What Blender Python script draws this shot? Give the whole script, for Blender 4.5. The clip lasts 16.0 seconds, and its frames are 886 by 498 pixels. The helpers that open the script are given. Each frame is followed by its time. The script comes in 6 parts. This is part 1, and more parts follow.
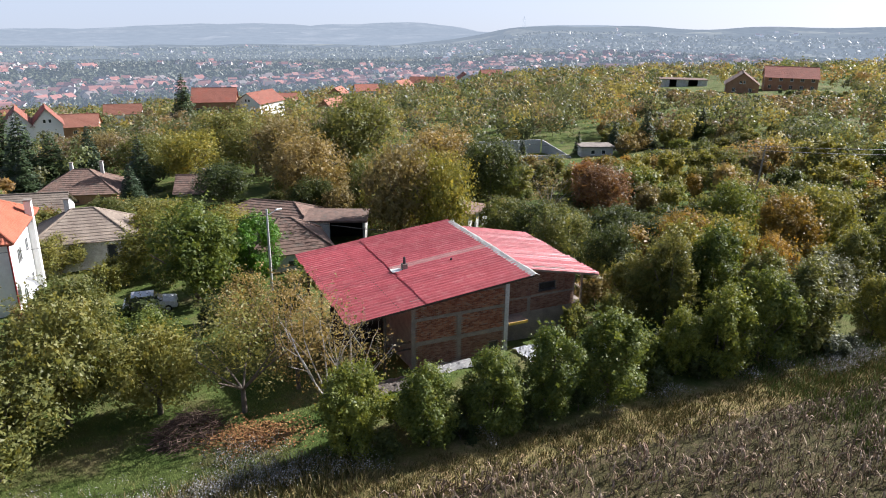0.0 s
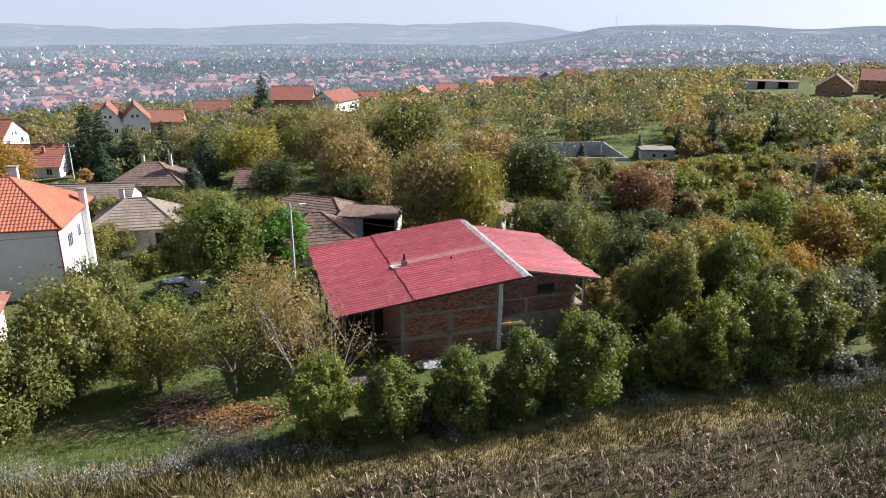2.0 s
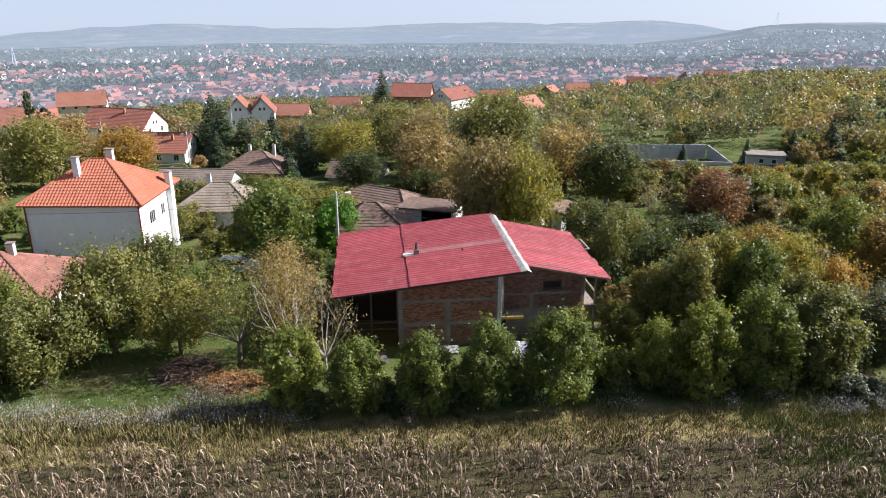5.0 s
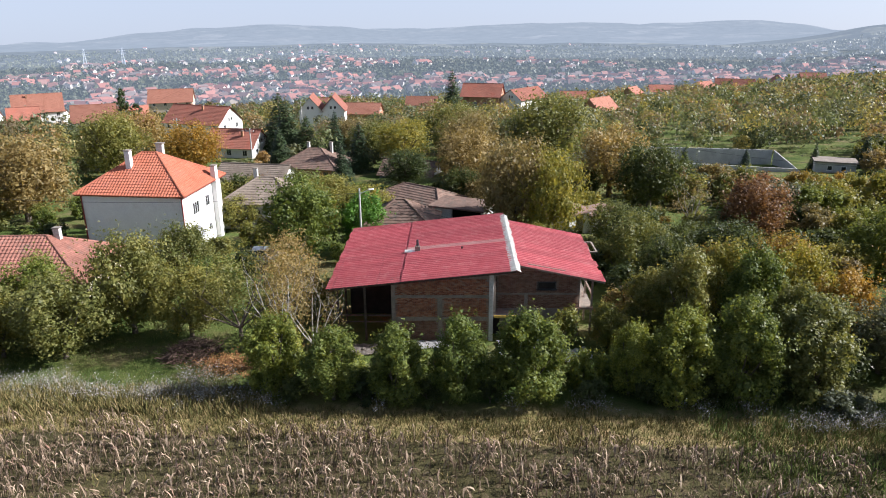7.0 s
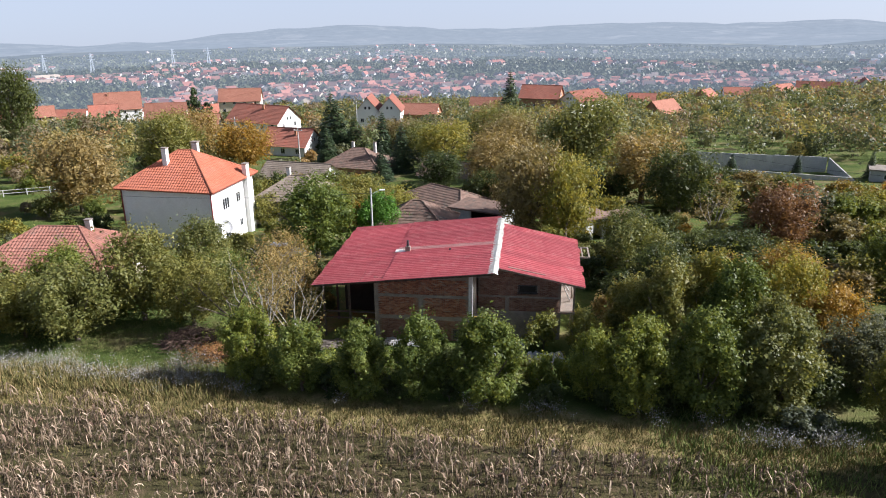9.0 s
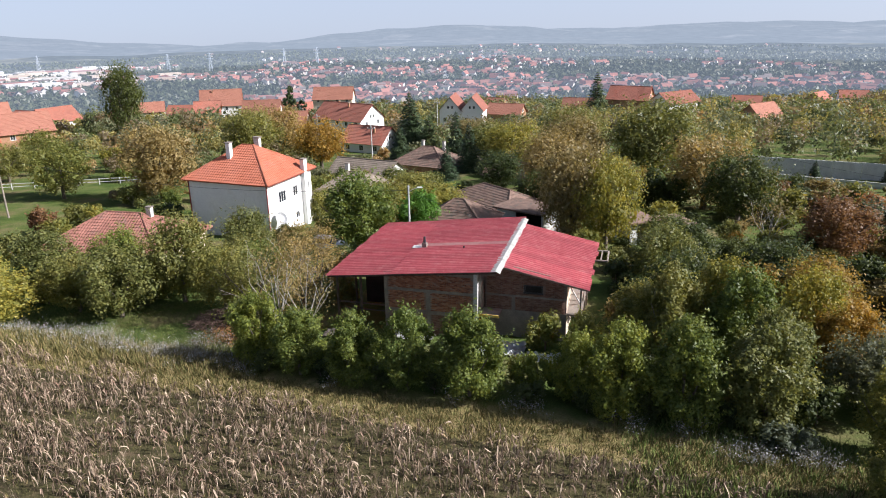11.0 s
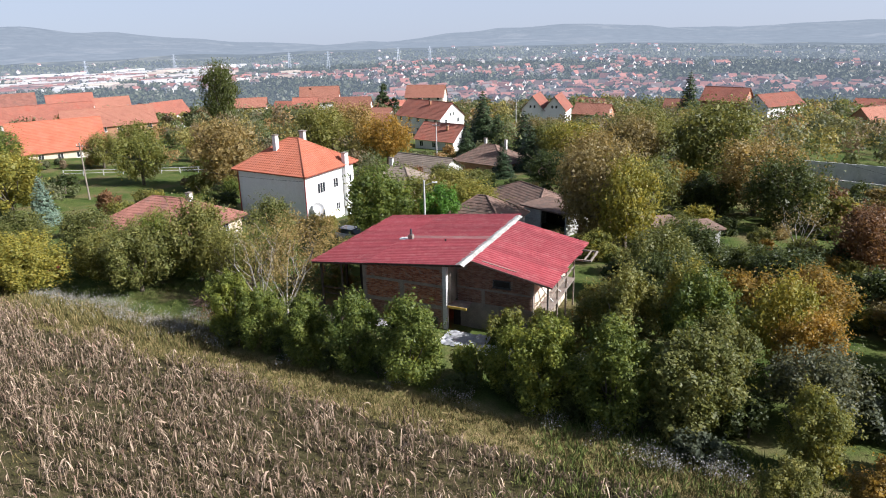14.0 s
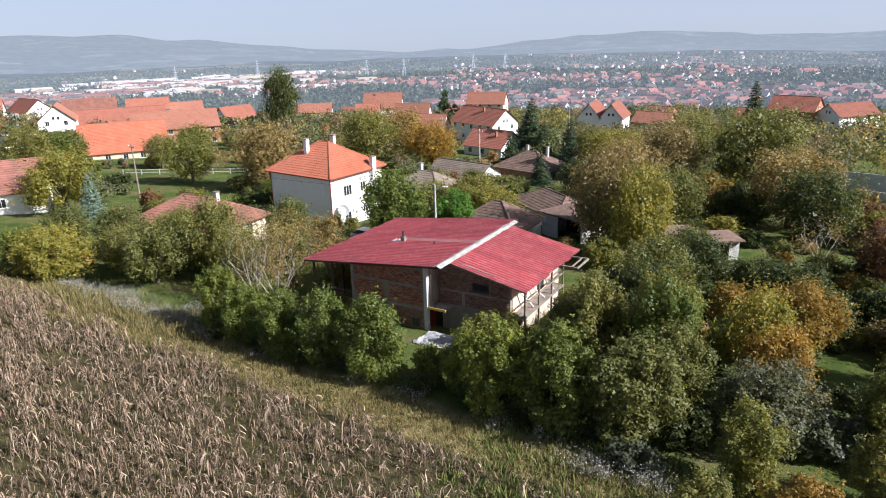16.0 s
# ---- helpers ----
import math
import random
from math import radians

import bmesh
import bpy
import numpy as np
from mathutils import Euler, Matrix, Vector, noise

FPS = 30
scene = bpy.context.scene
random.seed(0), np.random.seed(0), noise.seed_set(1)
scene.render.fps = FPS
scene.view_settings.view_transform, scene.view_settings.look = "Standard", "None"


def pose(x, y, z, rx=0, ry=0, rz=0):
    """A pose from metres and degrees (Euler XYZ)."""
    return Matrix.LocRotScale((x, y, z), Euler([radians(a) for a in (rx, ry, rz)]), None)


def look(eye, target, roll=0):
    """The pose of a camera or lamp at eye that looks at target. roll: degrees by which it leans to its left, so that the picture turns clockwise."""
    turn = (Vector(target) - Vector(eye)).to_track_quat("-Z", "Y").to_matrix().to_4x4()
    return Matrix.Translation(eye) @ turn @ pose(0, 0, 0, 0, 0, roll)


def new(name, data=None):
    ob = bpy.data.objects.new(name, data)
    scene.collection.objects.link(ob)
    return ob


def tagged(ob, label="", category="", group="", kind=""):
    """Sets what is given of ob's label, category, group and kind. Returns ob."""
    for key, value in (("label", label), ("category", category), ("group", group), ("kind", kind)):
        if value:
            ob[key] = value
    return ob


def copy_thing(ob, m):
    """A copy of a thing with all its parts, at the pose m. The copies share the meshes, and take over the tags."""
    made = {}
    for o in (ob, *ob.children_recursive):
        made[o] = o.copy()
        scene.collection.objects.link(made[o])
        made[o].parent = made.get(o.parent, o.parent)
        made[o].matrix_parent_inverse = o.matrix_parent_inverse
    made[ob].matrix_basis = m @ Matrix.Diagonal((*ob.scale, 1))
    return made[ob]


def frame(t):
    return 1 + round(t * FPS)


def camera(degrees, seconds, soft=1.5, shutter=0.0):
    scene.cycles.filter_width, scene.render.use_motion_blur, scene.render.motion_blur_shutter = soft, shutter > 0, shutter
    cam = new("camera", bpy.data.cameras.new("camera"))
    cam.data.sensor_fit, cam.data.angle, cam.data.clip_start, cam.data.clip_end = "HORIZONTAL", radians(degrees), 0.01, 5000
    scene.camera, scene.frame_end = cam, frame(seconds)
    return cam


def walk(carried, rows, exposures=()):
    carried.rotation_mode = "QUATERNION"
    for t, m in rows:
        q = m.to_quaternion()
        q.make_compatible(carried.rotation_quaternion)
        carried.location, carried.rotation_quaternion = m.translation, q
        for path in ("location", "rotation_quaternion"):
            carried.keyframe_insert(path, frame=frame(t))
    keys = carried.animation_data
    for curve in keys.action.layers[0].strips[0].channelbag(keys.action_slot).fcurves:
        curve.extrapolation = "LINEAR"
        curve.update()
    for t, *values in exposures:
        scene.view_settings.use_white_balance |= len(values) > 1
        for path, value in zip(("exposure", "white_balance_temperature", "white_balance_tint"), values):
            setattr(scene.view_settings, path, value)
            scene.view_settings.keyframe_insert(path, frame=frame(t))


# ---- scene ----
cam = camera(64.5, 16.0, soft=1.05)
METRES, EYE, TILT, LEAN, TURN = 48.0, 20.2, 0.0, 0.0, 0.0
ROWS = [
    (0.0, 0.0, 0.0, 0.0, 0.26, -18.95, -0.75),
    (0.5, 0.0292, -0.0034, 0.0035, 2.01, -18.99, -0.69),
    (1.0, 0.0584, -0.0055, 0.0045, 3.79, -19.01, -0.63),
    (1.5, 0.0878, -0.0069, 0.0046, 5.57, -19.03, -0.56),
    (2.0, 0.1172, -0.0074, 0.0046, 7.35, -19.06, -0.5),
    (2.5, 0.1463, -0.0073, 0.0037, 9.11, -19.07, -0.43),
    (3.0, 0.1754, -0.0065, 0.002, 10.9, -19.1, -0.36),
    (3.5, 0.2045, -0.0045, 0.0012, 12.73, -19.12, -0.27),
    (4.0, 0.2336, -0.0017, 0.0015, 14.63, -19.14, -0.2),
    (6.5, 0.3805, 0.0255, 0.0028, 24.22, -19.16, 0.2),
    (7.0, 0.4105, 0.0332, 0.0044, 25.62, -19.14, 0.26),
    (7.5, 0.4405, 0.042, 0.0061, 26.52, -19.14, 0.3),
    (8.0, 0.47, 0.0515, 0.0083, 27.55, -19.13, 0.36),
    (8.5, 0.5, 0.0617, 0.0105, 29.58, -19.12, 0.45),
    (9.0, 0.5298, 0.0727, 0.013, 31.68, -19.09, 0.53),
    (9.5, 0.5592, 0.085, 0.0152, 33.8, -19.07, 0.64),
    (12.0, 0.7001, 0.163, 0.0147, 43.48, -18.97, 1.08),
    (12.5, 0.7266, 0.1818, 0.0137, 45.01, -18.95, 1.15),
    (13.0, 0.7528, 0.2016, 0.0124, 46.43, -18.93, 1.22),
    (13.5, 0.7786, 0.2226, 0.0116, 47.75, -18.91, 1.27),
    (14.0, 0.804, 0.2447, 0.0102, 49.07, -18.89, 1.32),
    (14.5, 0.8272, 0.266, 0.0089, 50.39, -18.84, 1.39),
    (15.0, 0.8516, 0.2895, 0.0073, 51.97, -18.7, 1.45),
    (15.5, 0.8754, 0.3136, 0.0063, 53.59, -18.47, 1.51),
    (16.0, 0.899, 0.3385, 0.0057, 55.22, -18.18, 1.56),
]
walk(cam, [(t, pose(0, 0, EYE, TILT, LEAN, TURN) @ pose(METRES * x, METRES * y, METRES * z, 90 + pitch, roll, yaw)) for t, x, y, z, yaw, pitch, roll in ROWS],
     [(0.0, 1.06, 6220, 13), (8.0, 0.99, 6220, 13), (16.0, 0.84, 6220, 13)])

# ---- light ----
world = bpy.data.worlds.new("sky")
scene.world = world
world.use_nodes = True
wn, wl = world.node_tree.nodes, world.node_tree.links
wn.clear()
sky = wn.new("ShaderNodeTexSky")
sky.sky_type = "NISHITA"
sky.sun_disc = False
SUN_EL, SUN_ROT = 35.0, 58.5
sky.sun_elevation, sky.sun_rotation = radians(SUN_EL), radians(SUN_ROT)
sky.air_density, sky.dust_density, sky.ozone_density, sky.altitude = 1.0, 3.0, 1.0, 150
bg, wo = wn.new("ShaderNodeBackground"), wn.new("ShaderNodeOutputWorld")
bg.inputs["Strength"].default_value = 0.054
# the land falls away all round, so the sky reaches a little below eye level
tc, add = wn.new("ShaderNodeTexCoord"), wn.new("ShaderNodeVectorMath")
add.operation = "ADD"
add.inputs[1].default_value = (0, 0, 0.09)
nrm = wn.new("ShaderNodeVectorMath")
nrm.operation = "NORMALIZE"
wl.new(tc.outputs["Generated"], add.inputs[0])
wl.new(add.outputs[0], nrm.inputs[0])
wl.new(nrm.outputs[0], sky.inputs["Vector"])
veil = wn.new("ShaderNodeMix")
veil.data_type = "RGBA"
veil.inputs[7].default_value = (8.6, 9.6, 11.8, 1)
# haze lies along the horizon, the sky above is clear
sep, low = wn.new("ShaderNodeSeparateXYZ"), wn.new("ShaderNodeMapRange")
low.inputs["From Min"].default_value, low.inputs["From Max"].default_value = 0.06, 0.4
low.inputs["To Min"].default_value, low.inputs["To Max"].default_value = 0.52, 0.05
wl.new(tc.outputs["Generated"], sep.inputs[0])
wl.new(sep.outputs[2], low.inputs["Value"])
wl.new(low.outputs[0], veil.inputs[0])
wl.new(sky.outputs[0], veil.inputs[6])
wl.new(veil.outputs[2], bg.inputs[0])
wl.new(bg.outputs[0], wo.inputs[0])
sun = new("sun", bpy.data.lights.new("sun", "SUN"))
sun.data.energy, sun.data.angle, sun.data.color = 5.0, radians(0.6), (1.0, 0.96, 0.92)
sd = Vector((math.sin(radians(SUN_ROT)) * math.cos(radians(SUN_EL)), math.cos(radians(SUN_ROT)) * math.cos(radians(SUN_EL)), math.sin(radians(SUN_EL))))
sun.matrix_world = look(sd * 200, (0, 0, 0))

# ---- materials ----


def material(name):
    m = bpy.data.materials.new(name)
    m.use_nodes = True
    nt = m.node_tree
    b = nt.nodes["Principled BSDF"]
    return m, nt.nodes, nt.links, b


def ramp(nodes, links, source, stops):
    r = nodes.new("ShaderNodeValToRGB")
    while len(r.color_ramp.elements) < len(stops):
        r.color_ramp.elements.new(0.5)
    for e, (p, c) in zip(r.color_ramp.elements, stops):
        e.position, e.color = p, (*c, 1)
    links.new(source, r.inputs[0])
    return r.outputs[0]


def noise_tex(nodes, links, vec, scale, detail=4.0, rough=0.6):
    n = nodes.new("ShaderNodeTexNoise")
    n.inputs["Scale"].default_value, n.inputs["Detail"].default_value, n.inputs["Roughness"].default_value = scale, detail, rough
    links.new(vec, n.inputs["Vector"])
    return n.outputs[0]


def mix(nodes, links, fac, a, b, how="MIX"):
    n = nodes.new("ShaderNodeMix")
    n.data_type, n.blend_type = "RGBA", how
    for sock, value in ((n.inputs[0], fac), (n.inputs[6], a), (n.inputs[7], b)):
        if isinstance(value, (int, float)):
            sock.default_value = value
        elif isinstance(value, tuple):
            sock.default_value = (*value, 1)
        else:
            links.new(value, sock)
    return n.outputs[2]


def surface(name, c1, c2, scale=1.5, fine=14.0, rough=0.85, bump=0.25, stain=None, metal=0.0, rand=0.0, glow=None, spec=0.3, world_pos=False, grit=1.0):
    """A weathered surface: two colours in patches, a finer grain, stains and a little relief."""
    m, nodes, links, b = material(name)
    if world_pos:
        vec = nodes.new("ShaderNodeNewGeometry").outputs["Position"]
    else:
        vec = nodes.new("ShaderNodeTexCoord").outputs["Object"]
    big = noise_tex(nodes, links, vec, scale, 5)
    small = noise_tex(nodes, links, vec, fine, 4, 0.7)
    col = ramp(nodes, links, big, [(0.35, c1), (0.65, c2)])
    grain = ramp(nodes, links, small, [(0.3, (1 - 0.28 * grit,) * 3), (0.7, (1 + 0.15 * grit,) * 3)])
    col = mix(nodes, links, 1.0, col, grain, "MULTIPLY")
    if stain:
        st = ramp(nodes, links, noise_tex(nodes, links, vec, scale * 0.7 + 0.13, 6, 0.7), [(0.52, (0, 0, 0)), (0.68, (1, 1, 1))])
        col = mix(nodes, links, st, col, stain)
    if rand:
        oi = nodes.new("ShaderNodeObjectInfo").outputs["Random"]
        tint = ramp(nodes, links, oi, [(0.0, (1 - rand,) * 3), (1.0, (1 + rand,) * 3)])
        col = mix(nodes, links, 1.0, col, tint, "MULTIPLY")
    links.new(col, b.inputs["Base Color"])
    b.inputs["Roughness"].default_value, b.inputs["Metallic"].default_value = rough, metal
    b.inputs["Specular IOR Level"].default_value = spec
    if bump:
        bp = nodes.new("ShaderNodeBump")
        bp.inputs["Strength"].default_value, bp.inputs["Distance"].default_value = bump, 0.05
        links.new(small, bp.inputs["Height"])
        links.new(bp.outputs[0], b.inputs["Normal"])
    if glow:
        b.inputs["Emission Color"].default_value, b.inputs["Emission Strength"].default_value = (*glow, 1), 1.0
    return m


def island_surface(name, stops, rough=0.85, glow=None, bump=0.2, fine=20.0):
    """One colour a piece, out of a ramp, with a fine grain."""
    m, nodes, links, b = material(name)
    geo = nodes.new("ShaderNodeNewGeometry")
    oi = nodes.new("ShaderNodeObjectInfo")
    add = nodes.new("ShaderNodeMath")
    add.operation = "ADD"
    links.new(geo.outputs["Random Per Island"], add.inputs[0])
    links.new(oi.outputs["Random"], add.inputs[1])
    fr = nodes.new("ShaderNodeMath")
    fr.operation = "FRACT"
    links.new(add.outputs[0], fr.inputs[0])
    col = ramp(nodes, links, fr.outputs[0], stops)
    g = noise_tex(nodes, links, geo.outputs["Position"], fine, 3)
    col = mix(nodes, links, 1.0, col, ramp(nodes, links, g, [(0.3, (0.75,) * 3), (0.7, (1.15,) * 3)]), "MULTIPLY")
    links.new(col, b.inputs["Base Color"])
    b.inputs["Roughness"].default_value = rough
    b.inputs["Specular IOR Level"].default_value = 0.25
    if glow:
        b.inputs["Emission Color"].default_value, b.inputs["Emission Strength"].default_value = (*glow, 1), 1.0
    return m


def leaf_material(name, stops, through_light=0.4, tree_spread=0.26, glow=None):
    """Leaves: each its own colour, each tree a little lighter, darker or yellower, light shining through."""
    m, nodes, links, b = material(name)
    geo = nodes.new("ShaderNodeNewGeometry")
    oi = nodes.new("ShaderNodeObjectInfo")
    clump = noise_tex(nodes, links, geo.outputs["Position"], 0.9, 3)
    a = nodes.new("ShaderNodeMath")
    a.operation = "MULTIPLY_ADD"
    a.inputs[1].default_value = 0.36
    links.new(geo.outputs["Random Per Island"], a.inputs[0])
    s = nodes.new("ShaderNodeMath")
    s.operation = "MULTIPLY_ADD"
    s.inputs[1].default_value = 1.0
    s.inputs[2].default_value = -0.17
    links.new(clump, s.inputs[0])
    links.new(s.outputs[0], a.inputs[2])
    col = ramp(nodes, links, a.outputs[0], stops)
    k = tree_spread
    tint = ramp(nodes, links, oi.outputs["Random"], [(0.0, (1 - k, 1 - k * 0.7, 1 - k * 0.5)), (0.5, (1, 1, 1)), (1.0, (1 + k, 1 + k * 0.7, 1))])
    col = mix(nodes, links, 1.0, col, tint, "MULTIPLY")
    links.new(col, b.inputs["Base Color"])
    b.inputs["Roughness"].default_value = 0.5
    b.inputs["Specular IOR Level"].default_value = 0.3
    tr = nodes.new("ShaderNodeBsdfTranslucent")
    links.new(mix(nodes, links, 1.0, col, (1.35, 1.2, 0.75), "MULTIPLY"), tr.inputs["Color"])
    mx = nodes.new("ShaderNodeMixShader")
    mx.inputs[0].default_value = through_light
    links.new(b.outputs[0], mx.inputs[1])
    links.new(tr.outputs[0], mx.inputs[2])
    links.new(mx.outputs[0], nodes["Material Output"].inputs["Surface"])
    if glow:
        b.inputs["Emission Color"].default_value, b.inputs["Emission Strength"].default_value = (*glow, 1), 1.0
    return m


def glass_material(name, tint):
    m, nodes, links, b = material(name)
    b.inputs["Base Color"].default_value = (*tint, 1)
    b.inputs["Roughness"].default_value = 0.08
    b.inputs["Specular IOR Level"].default_value = 0.6
    return m


# haze painted as emission on far land and town, brighter with distance
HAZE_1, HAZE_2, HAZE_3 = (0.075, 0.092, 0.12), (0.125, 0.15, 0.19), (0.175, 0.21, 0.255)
LEAF = {
    "green": leaf_material("leaf_green", [(0.00, (0.0442, 0.0694, 0.0173)), (0.42, (0.1101, 0.1469, 0.0320)), (0.76, (0.2281, 0.2548, 0.0517)), (1.00, (0.3830, 0.3562, 0.0739))]),
    "olive": leaf_material("leaf_olive", [(0.00, (0.0578, 0.0755, 0.0243)), (0.42, (0.1449, 0.1586, 0.0459)), (0.76, (0.2533, 0.2418, 0.0743)), (1.00, (0.3616, 0.3016, 0.0945))]),
    "yellow": leaf_material("leaf_yellow", [(0.00, (0.0653, 0.0865, 0.0267)), (0.42, (0.1739, 0.1859, 0.0467)), (0.76, (0.3049, 0.2717, 0.0600)), (1.00, (0.4360, 0.3458, 0.0666))]),
    "orange": leaf_material("leaf_orange", [(0.00, (0.0977, 0.0889, 0.0259)), (0.42, (0.2381, 0.1651, 0.0389)), (0.76, (0.3692, 0.2288, 0.0454)), (1.00, (0.4561, 0.3055, 0.0583))]),
    "brown": leaf_material("leaf_brown", [(0.00, (0.1012, 0.0831, 0.0405)), (0.42, (0.2180, 0.1742, 0.0743)), (0.76, (0.3175, 0.2496, 0.1080)), (1.00, (0.4334, 0.3172, 0.1210))]),
    "red": leaf_material("leaf_red", [(0.00, (0.0794, 0.0515, 0.0313)), (0.42, (0.1814, 0.0966, 0.0499)), (0.76, (0.2608, 0.1417, 0.0642)), (1.00, (0.3402, 0.2054, 0.0855))]),
    "dark": leaf_material("leaf_dark", [(0.00, (0.0232, 0.0386, 0.0135)), (0.42, (0.0578, 0.0774, 0.0258)), (0.76, (0.1012, 0.1270, 0.0394)), (1.00, (0.1600, 0.1781, 0.0554))]),
    "ivy": leaf_material("leaf_ivy", [(0.00, (0.0460, 0.1240, 0.0202)), (0.42, (0.0995, 0.2171, 0.0297)), (0.76, (0.1537, 0.2938, 0.0473)), (1.00, (0.2306, 0.4017, 0.0607))]),
    "grey": leaf_material("leaf_grey", [(0.00, (0.0442, 0.0565, 0.0322)), (0.42, (0.0985, 0.1131, 0.0689)), (0.76, (0.1575, 0.1703, 0.1057)), (1.00, (0.2155, 0.2210, 0.1469))]),
    "conifer": leaf_material("leaf_conifer", [(0.00, (0.0166, 0.0315, 0.0143)), (0.42, (0.0360, 0.0601, 0.0261)), (0.76, (0.0582, 0.0858, 0.0356)), (1.00, (0.0832, 0.1144, 0.0475))], 0.1),
    "blue": leaf_material("leaf_blue", [(0.00, (0.0630, 0.1040, 0.0756)), (0.42, (0.1260, 0.1950, 0.1512)), (0.76, (0.2016, 0.2730, 0.2160)), (1.00, (0.2772, 0.3640, 0.2916))], 0.1),
}
# leaves of the farther woods, lightened and greyed to carry some haze
WOOD_LEAF = {k: leaf_material("wood_leaf_" + k, [(0.0, tuple(q * 0.7 for q in c)), (0.5, c), (1.0, tuple(q * 1.35 for q in c))], 0.4, 0.2) for k, c in
             (("green", (0.115, 0.144, 0.067)), ("olive", (0.149, 0.159, 0.083)), ("yellow", (0.287, 0.253, 0.086)), ("orange", (0.276, 0.190, 0.086)), ("brown", (0.190, 0.155, 0.103)), ("dark", (0.063, 0.083, 0.048)))}
BARK = surface("bark", (0.1, 0.08, 0.06), (0.2, 0.17, 0.14), 3, 30, 0.95, 0.5)
PALE_BARK = surface("pale_bark", (0.3, 0.28, 0.25), (0.45, 0.42, 0.37), 3, 30, 0.9, 0.4)
RED_SHEET = surface("red_sheet_metal", (0.57, 0.125, 0.15), (0.66, 0.18, 0.2), 1.6, 9, 0.4, 0.03, stain=(0.68, 0.26, 0.26), rand=0.12, spec=0.5, grit=0.25)
PALE_SHEET = surface("faded_sheet", (0.64, 0.32, 0.31), (0.72, 0.46, 0.43), 0.9, 9, 0.5, 0.03, rand=0.08, grit=0.25)
ZINC = surface("ridge_flashing", (0.6, 0.62, 0.6), (0.75, 0.76, 0.72), 2, 9, 0.5, 0.1, stain=(0.45, 0.43, 0.38))
CONCRETE = surface("concrete", (0.2, 0.172, 0.148), (0.28, 0.245, 0.21), 1.2, 16, 0.92, 0.4, stain=(0.16, 0.145, 0.13))
PALE_CONCRETE = surface("pale_concrete", (0.45, 0.45, 0.44), (0.56, 0.56, 0.55), 0.6, 8, 0.9, 0.2, stain=(0.36, 0.36, 0.36))
MORTAR = surface("mortar", (0.2, 0.17, 0.145), (0.28, 0.24, 0.2), 2, 20, 0.95, 0.4)
BRICK = island_surface("fired_brick", [(0.0, (0.16, 0.06, 0.04)), (0.3, (0.25, 0.095, 0.055)), (0.6, (0.32, 0.14, 0.08)), (0.85, (0.38, 0.2, 0.12)), (1.0, (0.3, 0.22, 0.17))])
OLD_BRICK = island_surface("dull_brick", [(0.0, (0.15, 0.075, 0.055)), (0.5, (0.24, 0.125, 0.085)), (1.0, (0.29, 0.19, 0.14))])
WHITE_WALL = surface("white_render", (0.76, 0.76, 0.75), (0.83, 0.83, 0.81), 0.5, 8, 0.9, 0.1, stain=(0.7, 0.69, 0.66), grit=0.25)
CREAM_WALL = surface("cream_render", (0.6, 0.5, 0.38), (0.68, 0.58, 0.46), 0.5, 8, 0.9, 0.1, stain=(0.5, 0.42, 0.33), grit=0.25)
OLD_WALL = surface("old_whitewash", (0.5, 0.5, 0.48), (0.66, 0.66, 0.63), 0.6, 7, 0.95, 0.2, stain=(0.33, 0.31, 0.28))
BRICK_WALL = surface("far_brick_wall", (0.33, 0.17, 0.1), (0.42, 0.24, 0.15), 0.5, 9, 0.95, 0.2)
ORANGE_TILE = surface("orange_roof_tile", (0.37, 0.118, 0.068), (0.45, 0.158, 0.095), 0.5, 7, 0.85, 0.1, stain=(0.34, 0.12, 0.08), rand=0.22)
# these two village tiles have haze put in as lower saturation
RED_TILE = surface("red_roof_tile", (0.27, 0.105, 0.075), (0.34, 0.14, 0.1), 0.4, 5, 0.8, 0.1, stain=(0.3, 0.09, 0.06), rand=0.25)
MUTED_TILE = surface("muted_roof_tile", (0.3, 0.13, 0.09), (0.36, 0.168, 0.118), 0.4, 5, 0.85, 0.1, stain=(0.28, 0.11, 0.075), rand=0.22)
OLD_TILE = surface("weathered_roof_tile", (0.15, 0.1, 0.08), (0.25, 0.165, 0.13), 1.6, 5, 0.95, 0.6, stain=(0.11, 0.1, 0.085), rand=0.15)
WORN_TILE = surface("worn_red_roof_tile", (0.22, 0.1, 0.075), (0.33, 0.15, 0.115), 0.9, 6, 0.9, 0.3, stain=(0.17, 0.105, 0.085), rand=0.2)
GREY_TILE = surface("grey_roof_tile", (0.2, 0.16, 0.13), (0.3, 0.25, 0.2), 0.9, 6, 0.95, 0.3, stain=(0.2, 0.16, 0.13), rand=0.1)
DARK_ROOF = surface("dark_metal_roof", (0.03, 0.035, 0.045), (0.05, 0.055, 0.07), 0.6, 6, 0.5, 0.05)
WOOD = surface("grey_timber", (0.2, 0.17, 0.14), (0.32, 0.28, 0.23), 3, 20, 0.9, 0.3)
DARK_WOOD = surface("dark_timber", (0.05, 0.04, 0.035), (0.09, 0.075, 0.06), 3, 20, 0.9, 0.3)
WHITE_PAINT = surface("white_paint", (0.75, 0.75, 0.74), (0.82, 0.82, 0.8), 2, 20, 0.6, 0.05, grit=0.25)
RED_PAINT = surface("red_brown_paint", (0.2, 0.03, 0.03), (0.28, 0.05, 0.045), 2, 20, 0.6, 0.05)
DARK_METAL = surface("dark_metal", (0.05, 0.05, 0.055), (0.09, 0.09, 0.1), 4, 20, 0.5, 0.05, metal=0.5)
